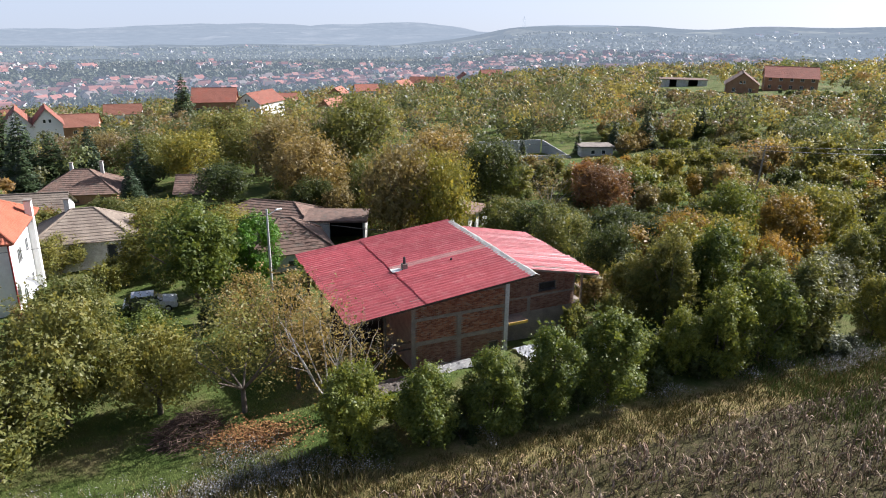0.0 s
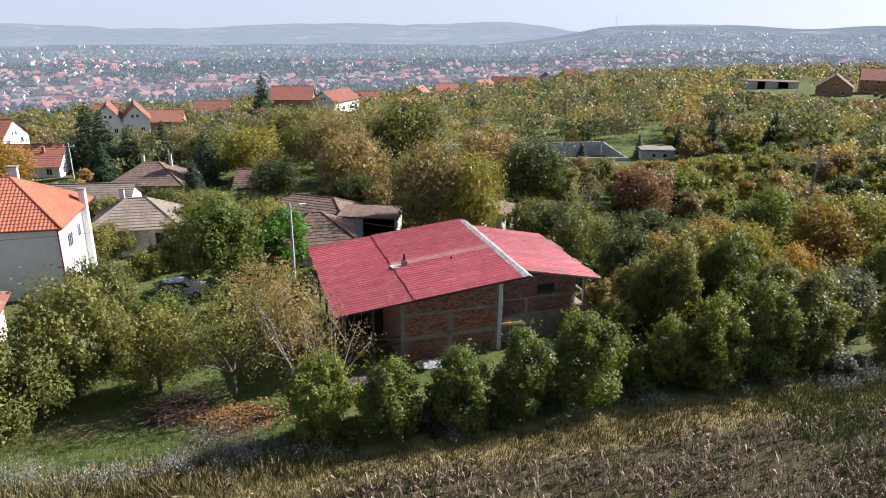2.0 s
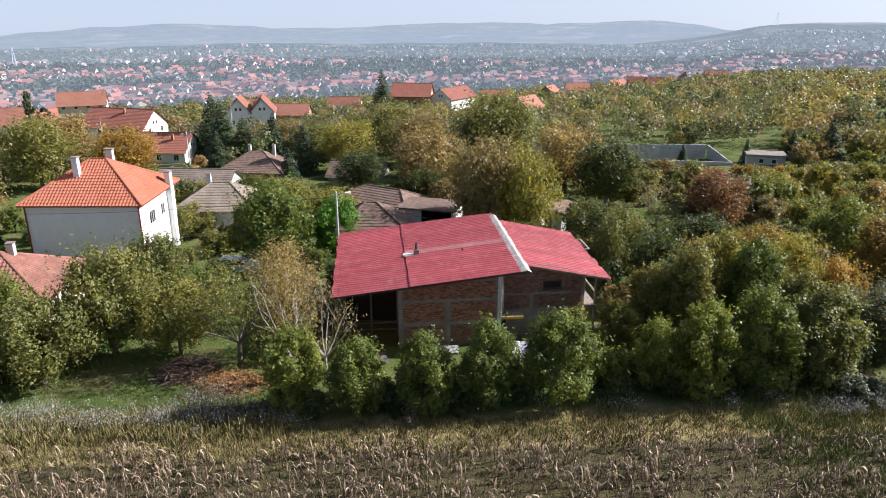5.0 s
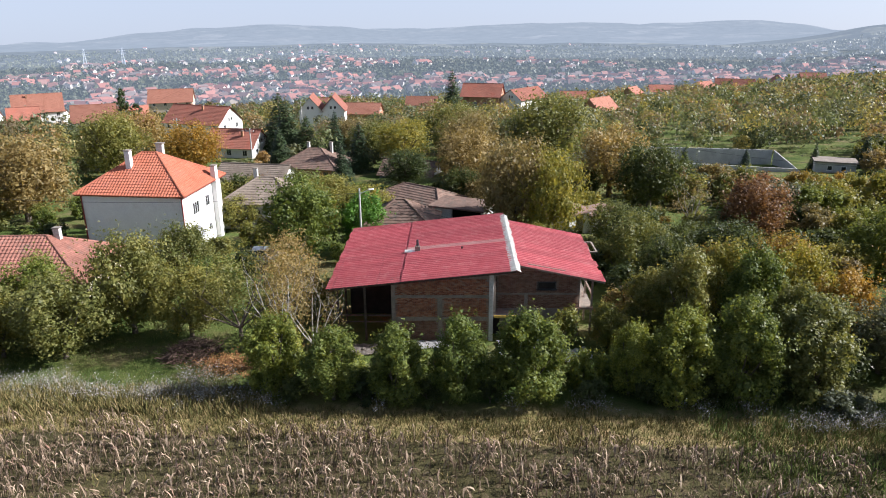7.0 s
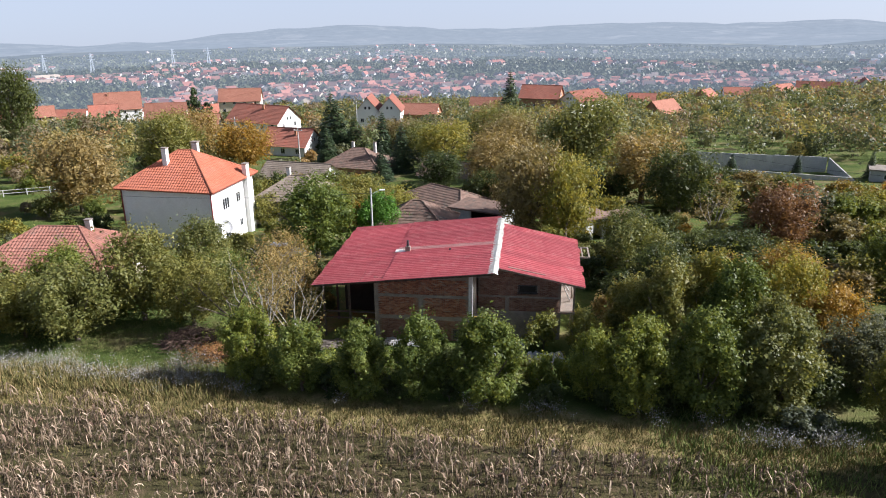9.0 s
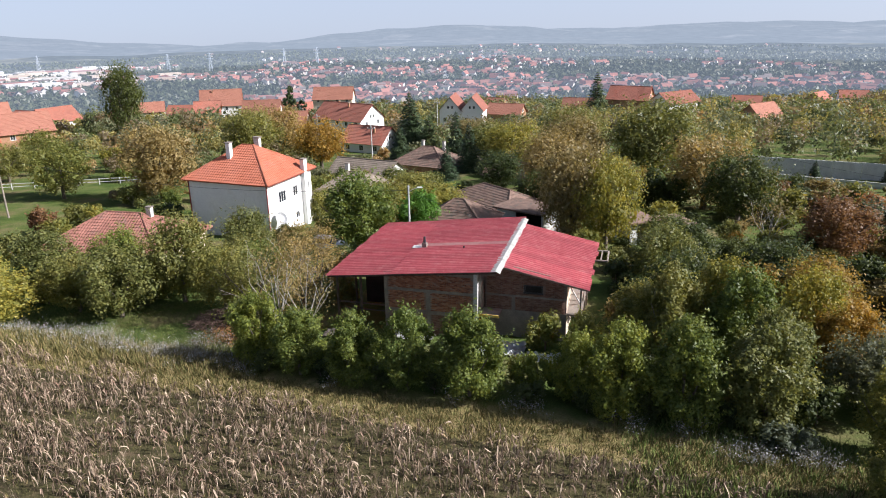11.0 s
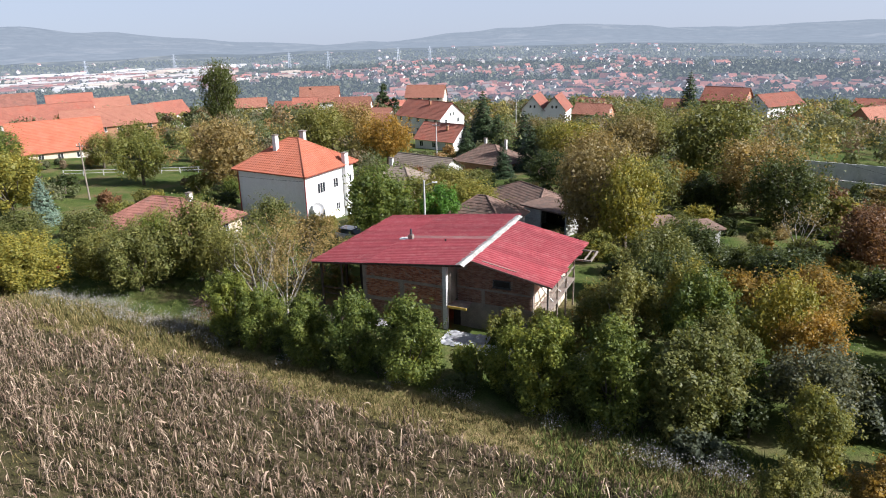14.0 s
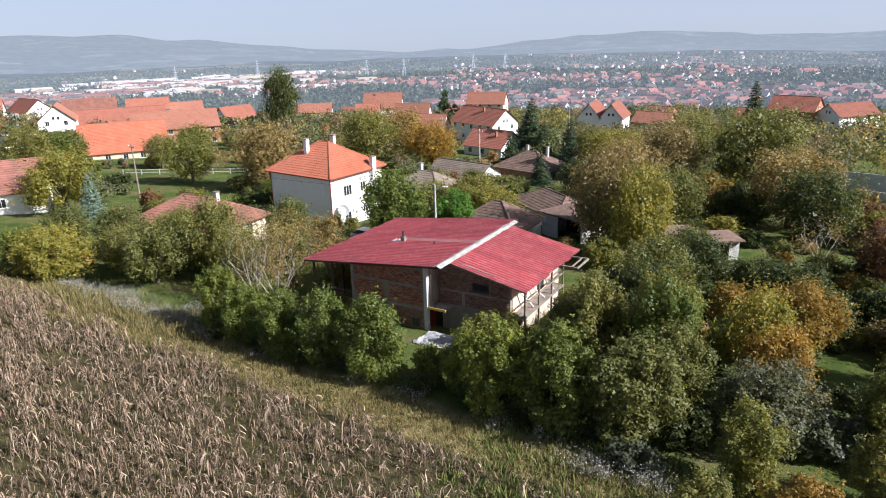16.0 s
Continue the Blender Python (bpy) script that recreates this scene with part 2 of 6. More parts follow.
GREY_METAL = surface("galvanised_metal", (0.42, 0.43, 0.44), (0.55, 0.56, 0.57), 4, 20, 0.5, 0.05, metal=0.3)
YELLOW_BOARD = surface("yellow_board", (0.62, 0.4, 0.06), (0.72, 0.5, 0.12), 3, 20, 0.7, 0.1)
# near-black that paints the shade of doorways, porch and sheds; also one pane
SHADE_BLACK = surface("painted_shade", (0.02, 0.018, 0.016), (0.035, 0.03, 0.028), 1, 10, 0.95, 0.1)
GLASS = glass_material("window_glass", (0.03, 0.035, 0.04))
TARP = surface("white_sheeting", (0.62, 0.64, 0.68), (0.78, 0.79, 0.8), 1.5, 8, 0.5, 0.3, stain=(0.45, 0.45, 0.46))
CAR_WHITE = surface("white_car_paint", (0.7, 0.71, 0.72), (0.76, 0.77, 0.78), 1, 9, 0.25, 0.0, spec=0.6)
CAR_RED = surface("dark_red_car_paint", (0.16, 0.015, 0.02), (0.2, 0.02, 0.03), 1, 9, 0.25, 0.0, spec=0.6)
RUBBER = surface("tyre_rubber", (0.02, 0.02, 0.02), (0.03, 0.03, 0.03), 4, 20, 0.9, 0.1)
CORN = island_surface("dry_maize", [(0.0, (0.06, 0.041, 0.027)), (0.35, (0.165, 0.118, 0.08)), (0.65, (0.295, 0.22, 0.155)), (0.87, (0.48, 0.38, 0.28)), (1.0, (0.25, 0.145, 0.11))], 0.9)
GRASS = island_surface("grass_blades", [(0.0, (0.06, 0.07, 0.02)), (0.4, (0.13, 0.12, 0.04)), (0.7, (0.22, 0.18, 0.07)), (1.0, (0.34, 0.26, 0.13))], 0.9)
LAWN = island_surface("lawn_blades", [(0.0, (0.075, 0.115, 0.028)), (0.5, (0.14, 0.19, 0.045)), (1.0, (0.25, 0.24, 0.09))], 0.9)
ASTER = island_surface("white_flowers", [(0.0, (0.1, 0.11, 0.07)), (0.4, (0.22, 0.21, 0.18)), (0.75, (0.38, 0.37, 0.35)), (1.0, (0.6, 0.59, 0.6))], 0.9)
TWIG = island_surface("dry_twigs", [(0.0, (0.07, 0.045, 0.035)), (0.5, (0.14, 0.09, 0.07)), (1.0, (0.24, 0.17, 0.13))], 0.95)
LITTER = island_surface("fallen_leaves", [(0.0, (0.15, 0.07, 0.03)), (0.5, (0.3, 0.15, 0.06)), (1.0, (0.42, 0.24, 0.1))], 0.95)


def ground_material():
    """Lawn, dry verge, tilled field: told apart by their place on the plan."""
    m, nodes, links, b = material("ground_cover")
    pos = nodes.new("ShaderNodeNewGeometry").outputs["Position"]
    dot = nodes.new("ShaderNodeVectorMath")
    dot.operation = "DOT_PRODUCT"
    links.new(pos, dot.inputs[0])
    dot.inputs[1].default_value = (-0.386, 0.922, 0)
    wob = noise_tex(nodes, links, pos, 0.35, 4)
    v = nodes.new("ShaderNodeMath")
    v.operation = "MULTIPLY_ADD"
    v.inputs[1].default_value, v.inputs[2].default_value = 1.6, -24.6 - 0.8 + 1.3
    links.new(wob, v.inputs[0])
    v2 = nodes.new("ShaderNodeMath")
    v2.operation = "ADD"
    links.new(v.outputs[0], v2.inputs[0])
    links.new(dot.outputs["Value"], v2.inputs[1])
    big = noise_tex(nodes, links, pos, 0.22, 5)
    mid = noise_tex(nodes, links, pos, 1.7, 5, 0.7)
    small = noise_tex(nodes, links, pos, 11, 4, 0.7)
    field = ramp(nodes, links, mid, [(0.3, (0.045, 0.036, 0.022)), (0.5, (0.075, 0.07, 0.03)), (0.7, (0.13, 0.095, 0.06))])
    verge = ramp(nodes, links, mid, [(0.3, (0.17, 0.17, 0.06)), (0.5, (0.3, 0.25, 0.11)), (0.7, (0.48, 0.34, 0.2))])
    lawn = ramp(nodes, links, big, [(0.35, (0.055, 0.09, 0.02)), (0.5, (0.095, 0.125, 0.034)), (0.65, (0.16, 0.14, 0.065))])
    f1 = ramp(nodes, links, v2.outputs[0], [(0.0, (0, 0, 0)), (0.3, (1, 1, 1))])
    step = nodes.new("ShaderNodeMath")
    step.operation = "MULTIPLY_ADD"
    step.inputs[1].default_value, step.inputs[2].default_value = 0.6, -1.7
    links.new(v2.outputs[0], step.inputs[0])
    f2 = ramp(nodes, links, step.outputs[0], [(0.0, (0, 0, 0)), (1.0, (1, 1, 1))])
    col = mix(nodes, links, f1, field, verge)
    col = mix(nodes, links, f2, col, lawn)
    col = mix(nodes, links, 1.0, col, ramp(nodes, links, small, [(0.3, (0.6,) * 3), (0.7, (1.2,) * 3)]), "MULTIPLY")
    links.new(col, b.inputs["Base Color"])
    b.inputs["Roughness"].default_value, b.inputs["Specular IOR Level"].default_value = 0.95, 0.1
    bp = nodes.new("ShaderNodeBump")
    bp.inputs["Strength"].default_value, bp.inputs["Distance"].default_value = 0.6, 0.15
    links.new(small, bp.inputs["Height"])
    links.new(bp.outputs[0], b.inputs["Normal"])
    return m


def distance_material(name, woods, meadow, scale, glow):
    m, nodes, links, b = material(name)
    pos = nodes.new("ShaderNodeNewGeometry").outputs["Position"]
    a = noise_tex(nodes, links, pos, scale, 6, 0.65)
    c = noise_tex(nodes, links, pos, scale * 7, 4, 0.7)
    vor = nodes.new("ShaderNodeTexVoronoi")
    vor.inputs["Scale"].default_value = scale * 2.5
    links.new(pos, vor.inputs["Vector"])
    sep = nodes.new("ShaderNodeSeparateColor")
    links.new(vor.outputs["Color"], sep.inputs[0])
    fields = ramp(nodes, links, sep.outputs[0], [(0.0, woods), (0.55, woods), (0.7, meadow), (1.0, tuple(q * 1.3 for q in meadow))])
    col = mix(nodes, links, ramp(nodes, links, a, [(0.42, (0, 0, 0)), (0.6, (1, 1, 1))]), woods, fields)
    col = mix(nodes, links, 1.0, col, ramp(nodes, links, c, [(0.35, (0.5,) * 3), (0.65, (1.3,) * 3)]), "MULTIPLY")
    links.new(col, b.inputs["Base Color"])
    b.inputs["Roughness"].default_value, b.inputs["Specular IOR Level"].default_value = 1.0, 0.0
    # the surface itself emits its distance haze
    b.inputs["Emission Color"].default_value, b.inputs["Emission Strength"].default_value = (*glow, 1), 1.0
    return m


GROUND = ground_material()
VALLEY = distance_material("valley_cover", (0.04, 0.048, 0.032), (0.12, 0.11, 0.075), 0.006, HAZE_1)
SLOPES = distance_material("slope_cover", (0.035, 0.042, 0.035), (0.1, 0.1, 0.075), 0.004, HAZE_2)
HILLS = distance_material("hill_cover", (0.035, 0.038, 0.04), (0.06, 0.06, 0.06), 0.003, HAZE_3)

# ---- mesh tools ----


def raw_mesh(name, verts, faces, mat):
    """A mesh from arrays of corners and of equal-sided faces."""
    verts, faces = np.asarray(verts, np.float32), np.asarray(faces, np.int32)
    me = bpy.data.meshes.new(name)
    me.vertices.add(len(verts))
    me.vertices.foreach_set("co", verts.ravel())
    me.loops.add(faces.size)
    me.loops.foreach_set("vertex_index", faces.ravel())
    me.polygons.add(len(faces))
    me.polygons.foreach_set("loop_start", np.arange(len(faces), dtype=np.int32) * faces.shape[1])
    me.update(calc_edges=True)
    me.validate()
    me.materials.append(mat)
    return me


def part(name, bm, mat, parent, label=""):
    """Links a bmesh as one mesh object under a thing or a part."""
    me = bpy.data.meshes.new(name)
    bm.to_mesh(me)
    bm.free()
    me.materials.append(mat)
    ob = new(name, me)
    ob.parent = parent
    if label:
        ob["label"] = label
    return ob


def thing(name, m, label, category, group="", kind=""):
    ob = new(name)
    ob.empty_display_size = 0.3
    ob.matrix_world = m
    return tagged(ob, label, category, group, kind)


def box(bm, x0, x1, y0, y1, z0, z1, bevel=0.0):
    vs = [bm.verts.new((x, y, z)) for z in (z0, z1) for x, y in ((x0, y0), (x1, y0), (x1, y1), (x0, y1))]
    fs = [bm.faces.new([vs[i] for i in f]) for f in ((3, 2, 1, 0), (4, 5, 6, 7), (0, 1, 5, 4), (1, 2, 6, 5), (2, 3, 7, 6), (3, 0, 4, 7))]
    if bevel:
        bmesh.ops.bevel(bm, geom=list({e for f in fs for e in f.edges}), offset=bevel, segments=1, affect="EDGES")
    return bm


def boxes(*rows, bevel=0.0):
    bm = bmesh.new()
    for r in rows:
        box(bm, *r, bevel=bevel)
    return bm


def prism(points, offset):
    """A solid of one flat outline, carried along offset."""
    bm = bmesh.new()
    a = [bm.verts.new(p) for p in points]
    b = [bm.verts.new(Vector(p) + Vector(offset)) for p in points]
    bm.faces.new(a)
    bm.faces.new(b[::-1])
    n = len(a)
    for i in range(n):
        bm.faces.new((a[i], b[i], b[(i + 1) % n], a[(i + 1) % n]))
    bmesh.ops.recalc_face_normals(bm, faces=bm.faces)
    return bm


def tube(verts, faces, p, q, r0, r1, sides=5):
    p, q = np.array(p, float), np.array(q, float)
    d = q - p
    d = d / (np.linalg.norm(d) + 1e-9)
    a = np.cross(d, (0.3, 0.9, 0.17))
    a /= np.linalg.norm(a) + 1e-9
    b = np.cross(d, a)
    k = len(verts)
    for c, r in ((p, r0), (q, r1)):
        for i in range(sides):
            w = 2 * math.pi * i / sides
            verts.append(tuple(c + r * (math.cos(w) * a + math.sin(w) * b)))
    for i in range(sides):
        j = (i + 1) % sides
        faces.append((k + i, k + j, k + sides + j, k + sides + i))


def rod(p, q, r0, r1=None, sides=8):
    bm = bmesh.new()
    vs, fs = [], []
    tube(vs, fs, p, q, r0, r0 if r1 is None else r1, sides)
    bv = [bm.verts.new(v) for v in vs]
    for f in fs:
        bm.faces.new([bv[i] for i in f])
    bm.faces.new(bv[:sides][::-1])
    bm.faces.new(bv[sides:])
    return bm


# ---- the lie of the land ----


def plan(x, y):
    """Along the edge of the maize field, and away from it."""
    return 0.922 * x + 0.386 * (y - 26.7), -0.386 * x + 0.922 * (y - 26.7)


def height(x, y):
    s, v = plan(x, y)
    w = min(1.0, max(0.0, v / 6))
    z = -0.075 * max(v, 0) - 0.02 * max(min(v, 0), -120)
    z -= 0.06 * min(max(-s, 0), 30) * w
    z += 0.0005 * max(min(s, 130) - 30, 0) ** 2 * w
    # past the village the hillside steepens, less so towards the east
    far = math.hypot(x - 20, y - 4) - 190
    if far > 0:
        b = math.degrees(math.atan2(20 - x, y - 4))
        fall = np.interp(b, (-32, -20, -4, 8, 35, 75, 110), (-0.012, -0.008, 0.0, 0.03, 0.036, 0.068, 0.068))
        z -= float(fall) * far * min(1.0, far / 60)
    return z


# bearing to the left of north, and the rise of the skyline, in degrees
SKYLINE = [(-60, -0.8), (-31, -0.8), (-20, -1.15), (-8.5, -1.05), (-2.5, -1.4), (2, -1.05), (6.5, -1.25), (11, -1.4), (17.5, -1.25), (27, -1.75),
           (33, -1.6), (38, -1.28), (45, -1.6), (49, -1.95), (53, -2.3), (57, -2.42), (63, -2.1), (72, -1.3), (80, -0.55), (87, -0.35), (120, -0.5)]
EYE_X, EYE_Y, EYE_Z = 20.0, 4.0, 20.2


def far_height(bearing, r):
    """Beyond the near slope the land falls into a valley and rises to the hills."""
    b = bearing + 1.6 * noise.noise((bearing * 0.06, r * 0.0012, 3))
    sky_el = np.interp(b, [q[0] for q in SKYLINE], [q[1] for q in SKYLINE])
    near = 1 / (1 + math.exp((b + 1.5) / 1.6))  # the nearer hill
    x, y = EYE_X - r * math.sin(radians(bearing)), EYE_Y + r * math.cos(radians(bearing))
    el0 = math.degrees(math.atan2(height(EYE_X - 560 * math.sin(radians(bearing)), EYE_Y + 560 * math.cos(radians(bearing))) - EYE_Z, 560))
    rise = [el0, -4.3, -2.9, sky_el - 0.05, sky_el - 0.6]
    low = 1 / (1 + math.exp(-(b - 56) / 3))  # the open valley
    flat = [el0, -5.3 - 0.1 * low, -3.7 - 0.2 * low, -2.8 - 0.1 * low, sky_el]
    el = np.interp(math.log(r), [math.log(q) for q in (560, 950, 1700, 2600, 4500)], [f * (1 - near) + g * near for f, g in zip(flat, rise)])
    z = EYE_Z + r * math.tan(radians(float(el)))
    z += 0.004 * r * noise.noise((x * 0.004, y * 0.004, 1)) * min(1, (r - 560) / 800)
    return z


def land(x, y):
    r = math.hypot(x - EYE_X, y - EYE_Y)
    if r < 560:
        return height(x, y)
    return far_height(math.degrees(math.atan2(-(x - EYE_X), y - EYE_Y)), r)


def land_ring(name, radii, bearings, mat, label, category):
    verts = []
    for r in radii:
        for b in bearings:
            x, y = EYE_X - r * math.sin(radians(b)), EYE_Y + r * math.cos(radians(b))
            z = land(x, y) if -75 < b < 125 else height(x, y) if r < 560 else height(EYE_X - 560 * math.sin(radians(b)), EYE_Y + 560 * math.cos(radians(b))) - (r - 560) * 0.01
            bumpy = 0.12 * noise.noise((x * 0.4, y * 0.4, 0)) + 0.05 * noise.noise((x * 1.3, y * 1.3, 5)) if r < 120 else 0
            verts.append((x, y, z + bumpy))
    n = len(bearings)
    faces = [(i * n + j, i * n + (j + 1) % n, (i + 1) * n + (j + 1) % n, (i + 1) * n + j) for i in range(len(radii) - 1) for j in range(n)]
    me = raw_mesh(name, verts, [f[::-1] for f in faces], mat)
    me.polygons.foreach_set("use_smooth", np.ones(len(me.polygons), dtype=bool))
    return tagged(new(name, me), label, category, kind="structure")


BEARINGS = [b for b in np.arange(-75, 125, 0.75)] + [b for b in np.arange(125, 285, 8)]
NEAR = [0.01] + [1.0 * 1.058 ** i for i in range(0, 113)] + [600.0]
land_ring("ground", NEAR, BEARINGS, GROUND, "sloping lawn, dry grass verge and tilled soil", "ground")
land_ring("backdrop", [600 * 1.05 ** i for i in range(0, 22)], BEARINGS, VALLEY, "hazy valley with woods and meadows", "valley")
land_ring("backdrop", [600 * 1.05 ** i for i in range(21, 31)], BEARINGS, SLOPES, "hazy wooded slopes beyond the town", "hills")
land_ring("backdrop", [600 * 1.05 ** i for i in range(30, 42)] + [4660], BEARINGS, HILLS, "distant hills, pale blue from emitted haze", "hills")

# ---- the brick house with the red roof ----
HA = 24.7
HOUSE = pose(5.81, 41.18, 0, 0, 0, HA)


def roof_z(u):
    return 4.42 + (0.104 * u if u < 0 else -0.205 * u)


def sheet(name, u0, u1, v0, v1, mat, parent, lift=0.0, period=0.36, amp=0.05, label=""):
    """One corrugated sheet, ribs running down the slope."""
    n = max(4, int(round((v1 - v0) / period)) * 8)
    bm = bmesh.new()
    rows = []
    cuts = [u0 + (u1 - u0) * i / 3 for i in range(4)]
    for k in range(n + 1):
        v = v0 + (v1 - v0) * k / n
        w = math.sin(2 * math.pi * v / period)
        wave = amp * (abs(w) ** 0.5 if w > 0 else -abs(w))
        rows.append([bm.verts.new((u, v, roof_z(u) + lift + wave)) for u in cuts])
    for a, b in zip(rows, rows[1:]):
        for i in range(3):
            bm.faces.new((a[i], a[i + 1], b[i + 1], b[i]))
    bmesh.ops.solidify(bm, geom=bm.faces[:], thickness=0.012)
    return part(name, bm, mat, parent, label)


def brick_field(parent, u0, u1, z0, z1, v, mat, seed, skip=(), depth=0.022, limit=300):
    """Single bricks in running bond, proud of the mortar; those past the limit are joined."""
    rng = random.Random(seed)
    shapes = []
    for k in range(6):
        bm = boxes((-0.118 + rng.uniform(0, 0.008), 0.118 - rng.uniform(0, 0.008), -depth + rng.uniform(-0.006, 0.004), 0.01, -0.03, 0.03 - rng.uniform(0, 0.005)))
        me = bpy.data.meshes.new("brick")
        bm.to_mesh(me)
        bm.free()
        me.materials.append(mat)
        shapes.append(me)
    places = []
    row, z = 0, z0 + 0.04
    while z < z1 - 0.03:
        u = u0 + (0.125 if row % 2 == 0 else 0.25)
        while u < u1 - 0.11:
            if not any(a < u < b and c < z < d for a, b, c, d in skip):
                places.append((u, z))
            u += 0.252
        z += 0.074
        row += 1
    rng.shuffle(places)
    for u, z in places[:limit]:
        ob = new("brick", rng.choice(shapes))
        ob.parent = parent
        ob.location = (u, v, z)
    if places[limit:]:
        verts, faces = [], []
        for u, z in places[limit:]:
            k = len(verts)
            d = depth + rng.uniform(-0.005, 0.006)
            a, h = 0.116 - rng.uniform(0, 0.006), 0.03 - rng.uniform(0, 0.004)
            verts += [(u - a, v + 0.01, z - h), (u + a, v + 0.01, z - h), (u + a, v + 0.01, z + h), (u - a, v + 0.01, z + h),
                      (u - a, v - d, z - h), (u + a, v - d, z - h), (u + a, v - d, z + h), (u - a, v - d, z + h)]
            faces += [(k + 4, k + 5, k + 6, k + 7), (k, k + 4, k + 7, k + 3), (k + 1, k + 2, k + 6, k + 5), (k + 3, k + 7, k + 6, k + 2), (k, k + 1, k + 5, k + 4)]
        ob = new("brickwork", raw_mesh("brickwork", verts, faces, mat))
        ob.parent = parent
        tagged(ob, kind="stuff")


def window_part(parent, u0, u1, z0, z1, v, face=1, axis="u", bars=1, frame_mat=None, pane_mat=None, sill=True):
    """A window on a wall plane, looking out along face: panes set between proud frame bars."""
    fm, pm = frame_mat or WHITE_PAINT, pane_mat or GLASS
    t, f = 0.06, -face

    def b(p0, p1, q0, q1, d0, d1):
        lo, hi = min(v + f * d0, v + f * d1), max(v + f * d0, v + f * d1)
        return (p0, p1, lo, hi, q0, q1) if axis == "u" else (lo, hi, p0, p1, q0, q1)
    w = part("window", boxes(b(u0, u1, z0, z0 + t, -0.02, 0.04), b(u0, u1, z1 - t, z1, -0.02, 0.04), b(u0, u0 + t, z0 + t, z1 - t, -0.02, 0.04), b(u1 - t, u1, z0 + t, z1 - t, -0.02, 0.04)), fm, parent)
    step = (u1 - u0 - 2 * t) / (bars + 1)
    for i in range(bars + 1):
        a = u0 + t + step * i
        part("pane", boxes(b(a + 0.015, a + step - 0.015, z0 + t, z1 - t, -0.015, 0.008)), pm, w)
        if i:
            part("mullion", boxes(b(a - 0.025, a + 0.025, z0 + t, z1 - t, -0.02, 0.035)), fm, w)
    if sill:
        part("sill", boxes(b(u0 - 0.06, u1 + 0.06, z0 - 0.05, z0, -0.02, 0.11)), fm, w)
    return w


def brick_house():
    h = thing("house", HOUSE, "unfinished brick house with a red corrugated sheet roof", "house")
    # front wall, left part: a brick panel in a concrete frame over a low storey
    wall = part("wall", boxes((-8.05, -1.45, 0.75, 1.0, -1.4, 3.55)), MORTAR, h, "brick wall in a concrete frame")
    part("beam", boxes((-8.07, -1.43, 0.715, 1.0, 0.62, 0.9)), CONCRETE, wall)
    part("beam", boxes((-8.07, -1.43, 0.722, 1.0, 2.3, 2.46)), CONCRETE, wall)
    part("column", boxes((-8.09, -7.83, 0.71, 1.01, -1.4, 3.57)), CONCRETE, wall)
    part("column", boxes((-5.0, -4.74, 0.715, 1.0, -1.4, 2.3)), CONCRETE, wall)
    part("column", boxes((-1.66, -1.38, 0.70, 1.05, -1.4, 4.18), bevel=0.01), PALE_CONCRETE, wall)
    gable = prism([(-8.05, 0.75, 3.55), (-1.45, 0.75, 3.55), (-1.45, 0.75, 4.2)], (0, 0.25, 0))
    part("gable", gable, MORTAR, wall)
    part("beam", prism([(-8.05, 0.71, 3.38), (-1.66, 0.71, 4.02), (-1.66, 0.71, 4.2), (-8.05, 0.71, 3.56)], (0, 0.1, 0)), WOOD, wall)
    brick_field(wall, -7.83, -5.0, 0.9, 2.3, 0.748, BRICK, 1, limit=160)
    brick_field(wall, -4.74, -1.66, 0.9, 2.3, 0.748, BRICK, 2, limit=140)
    upper = part("panel", boxes((-7.83, -1.66, 0.745, 0.76, 2.46, 3.36)), MORTAR, wall)
    brick_field(upper, -7.83, -1.66, 2.46, 3.42, 0.742, BRICK, 3, limit=0)
    brick_field(upper, -5.2, -1.7, 3.42, 3.62, 0.742, BRICK, 4, limit=0)
    lower = part("panel", boxes((-7.83, -1.66, 0.745, 0.76, -1.35, 0.62)), MORTAR, wall)
    brick_field(lower, -7.8, -5.0, -1.3, 0.62, 0.742, OLD_BRICK, 5, limit=0)
    brick_field(lower, -4.74, -1.66, -1.3, 0.62, 0.742, OLD_BRICK, 6, skip=((-2.75, -2.05, -0.75, 0.0),), limit=0)
    window_part(lower, -2.7, -2.1, -0.7, -0.05, 0.735, bars=1, frame_mat=DARK_WOOD, sill=False)
    # side return and the recess with the doorway
    part("wall", boxes((-1.45, -1.2, 1.05, 3.3, 1.05, 4.1)), CONCRETE, h)
    # front wall, right part, set back
    wall2 = part("wall", boxes((-1.1, 4.5, 2.0, 2.25, -1.4, 3.3)), MORTAR, h, "darker brick wall with a small window")
    part("gable", prism([(-1.2, 2.0, 3.3), (4.5, 2.0, 3.3), (4.5, 2.0, 3.42), (0, 2.0, 4.3), (-1.2, 2.0, 4.2)], (0, 0.25, 0)), MORTAR, wall2)
    brick_field(wall2, -1.1, 4.5, 1.0, 3.38, 1.997, OLD_BRICK, 7, skip=((1.55, 2.95, 2.35, 2.95), (-1.1, 4.5, 2.0, 2.12)), limit=0)
    brick_field(wall2, -0.4, 3.0, 3.38, 3.75, 1.997, OLD_BRICK, 8, limit=0)
    brick_field(wall2, -0.4, 1.4, 3.75, 4.1, 1.997, OLD_BRICK, 81, limit=0)
    part("plinth", boxes((-0.85, 4.52, 1.96, 2.0, -1.4, 1.0)), CONCRETE, wall2, "grey rendered base")
    part("beam", boxes((-1.1, 4.5, 1.965, 2.0, 2.0, 2.12)), CONCRETE, wall2)
    part("column", boxes((0.75, 1.0, 1.968, 2.0, 1.0, 2.0)), CONCRETE, wall2)
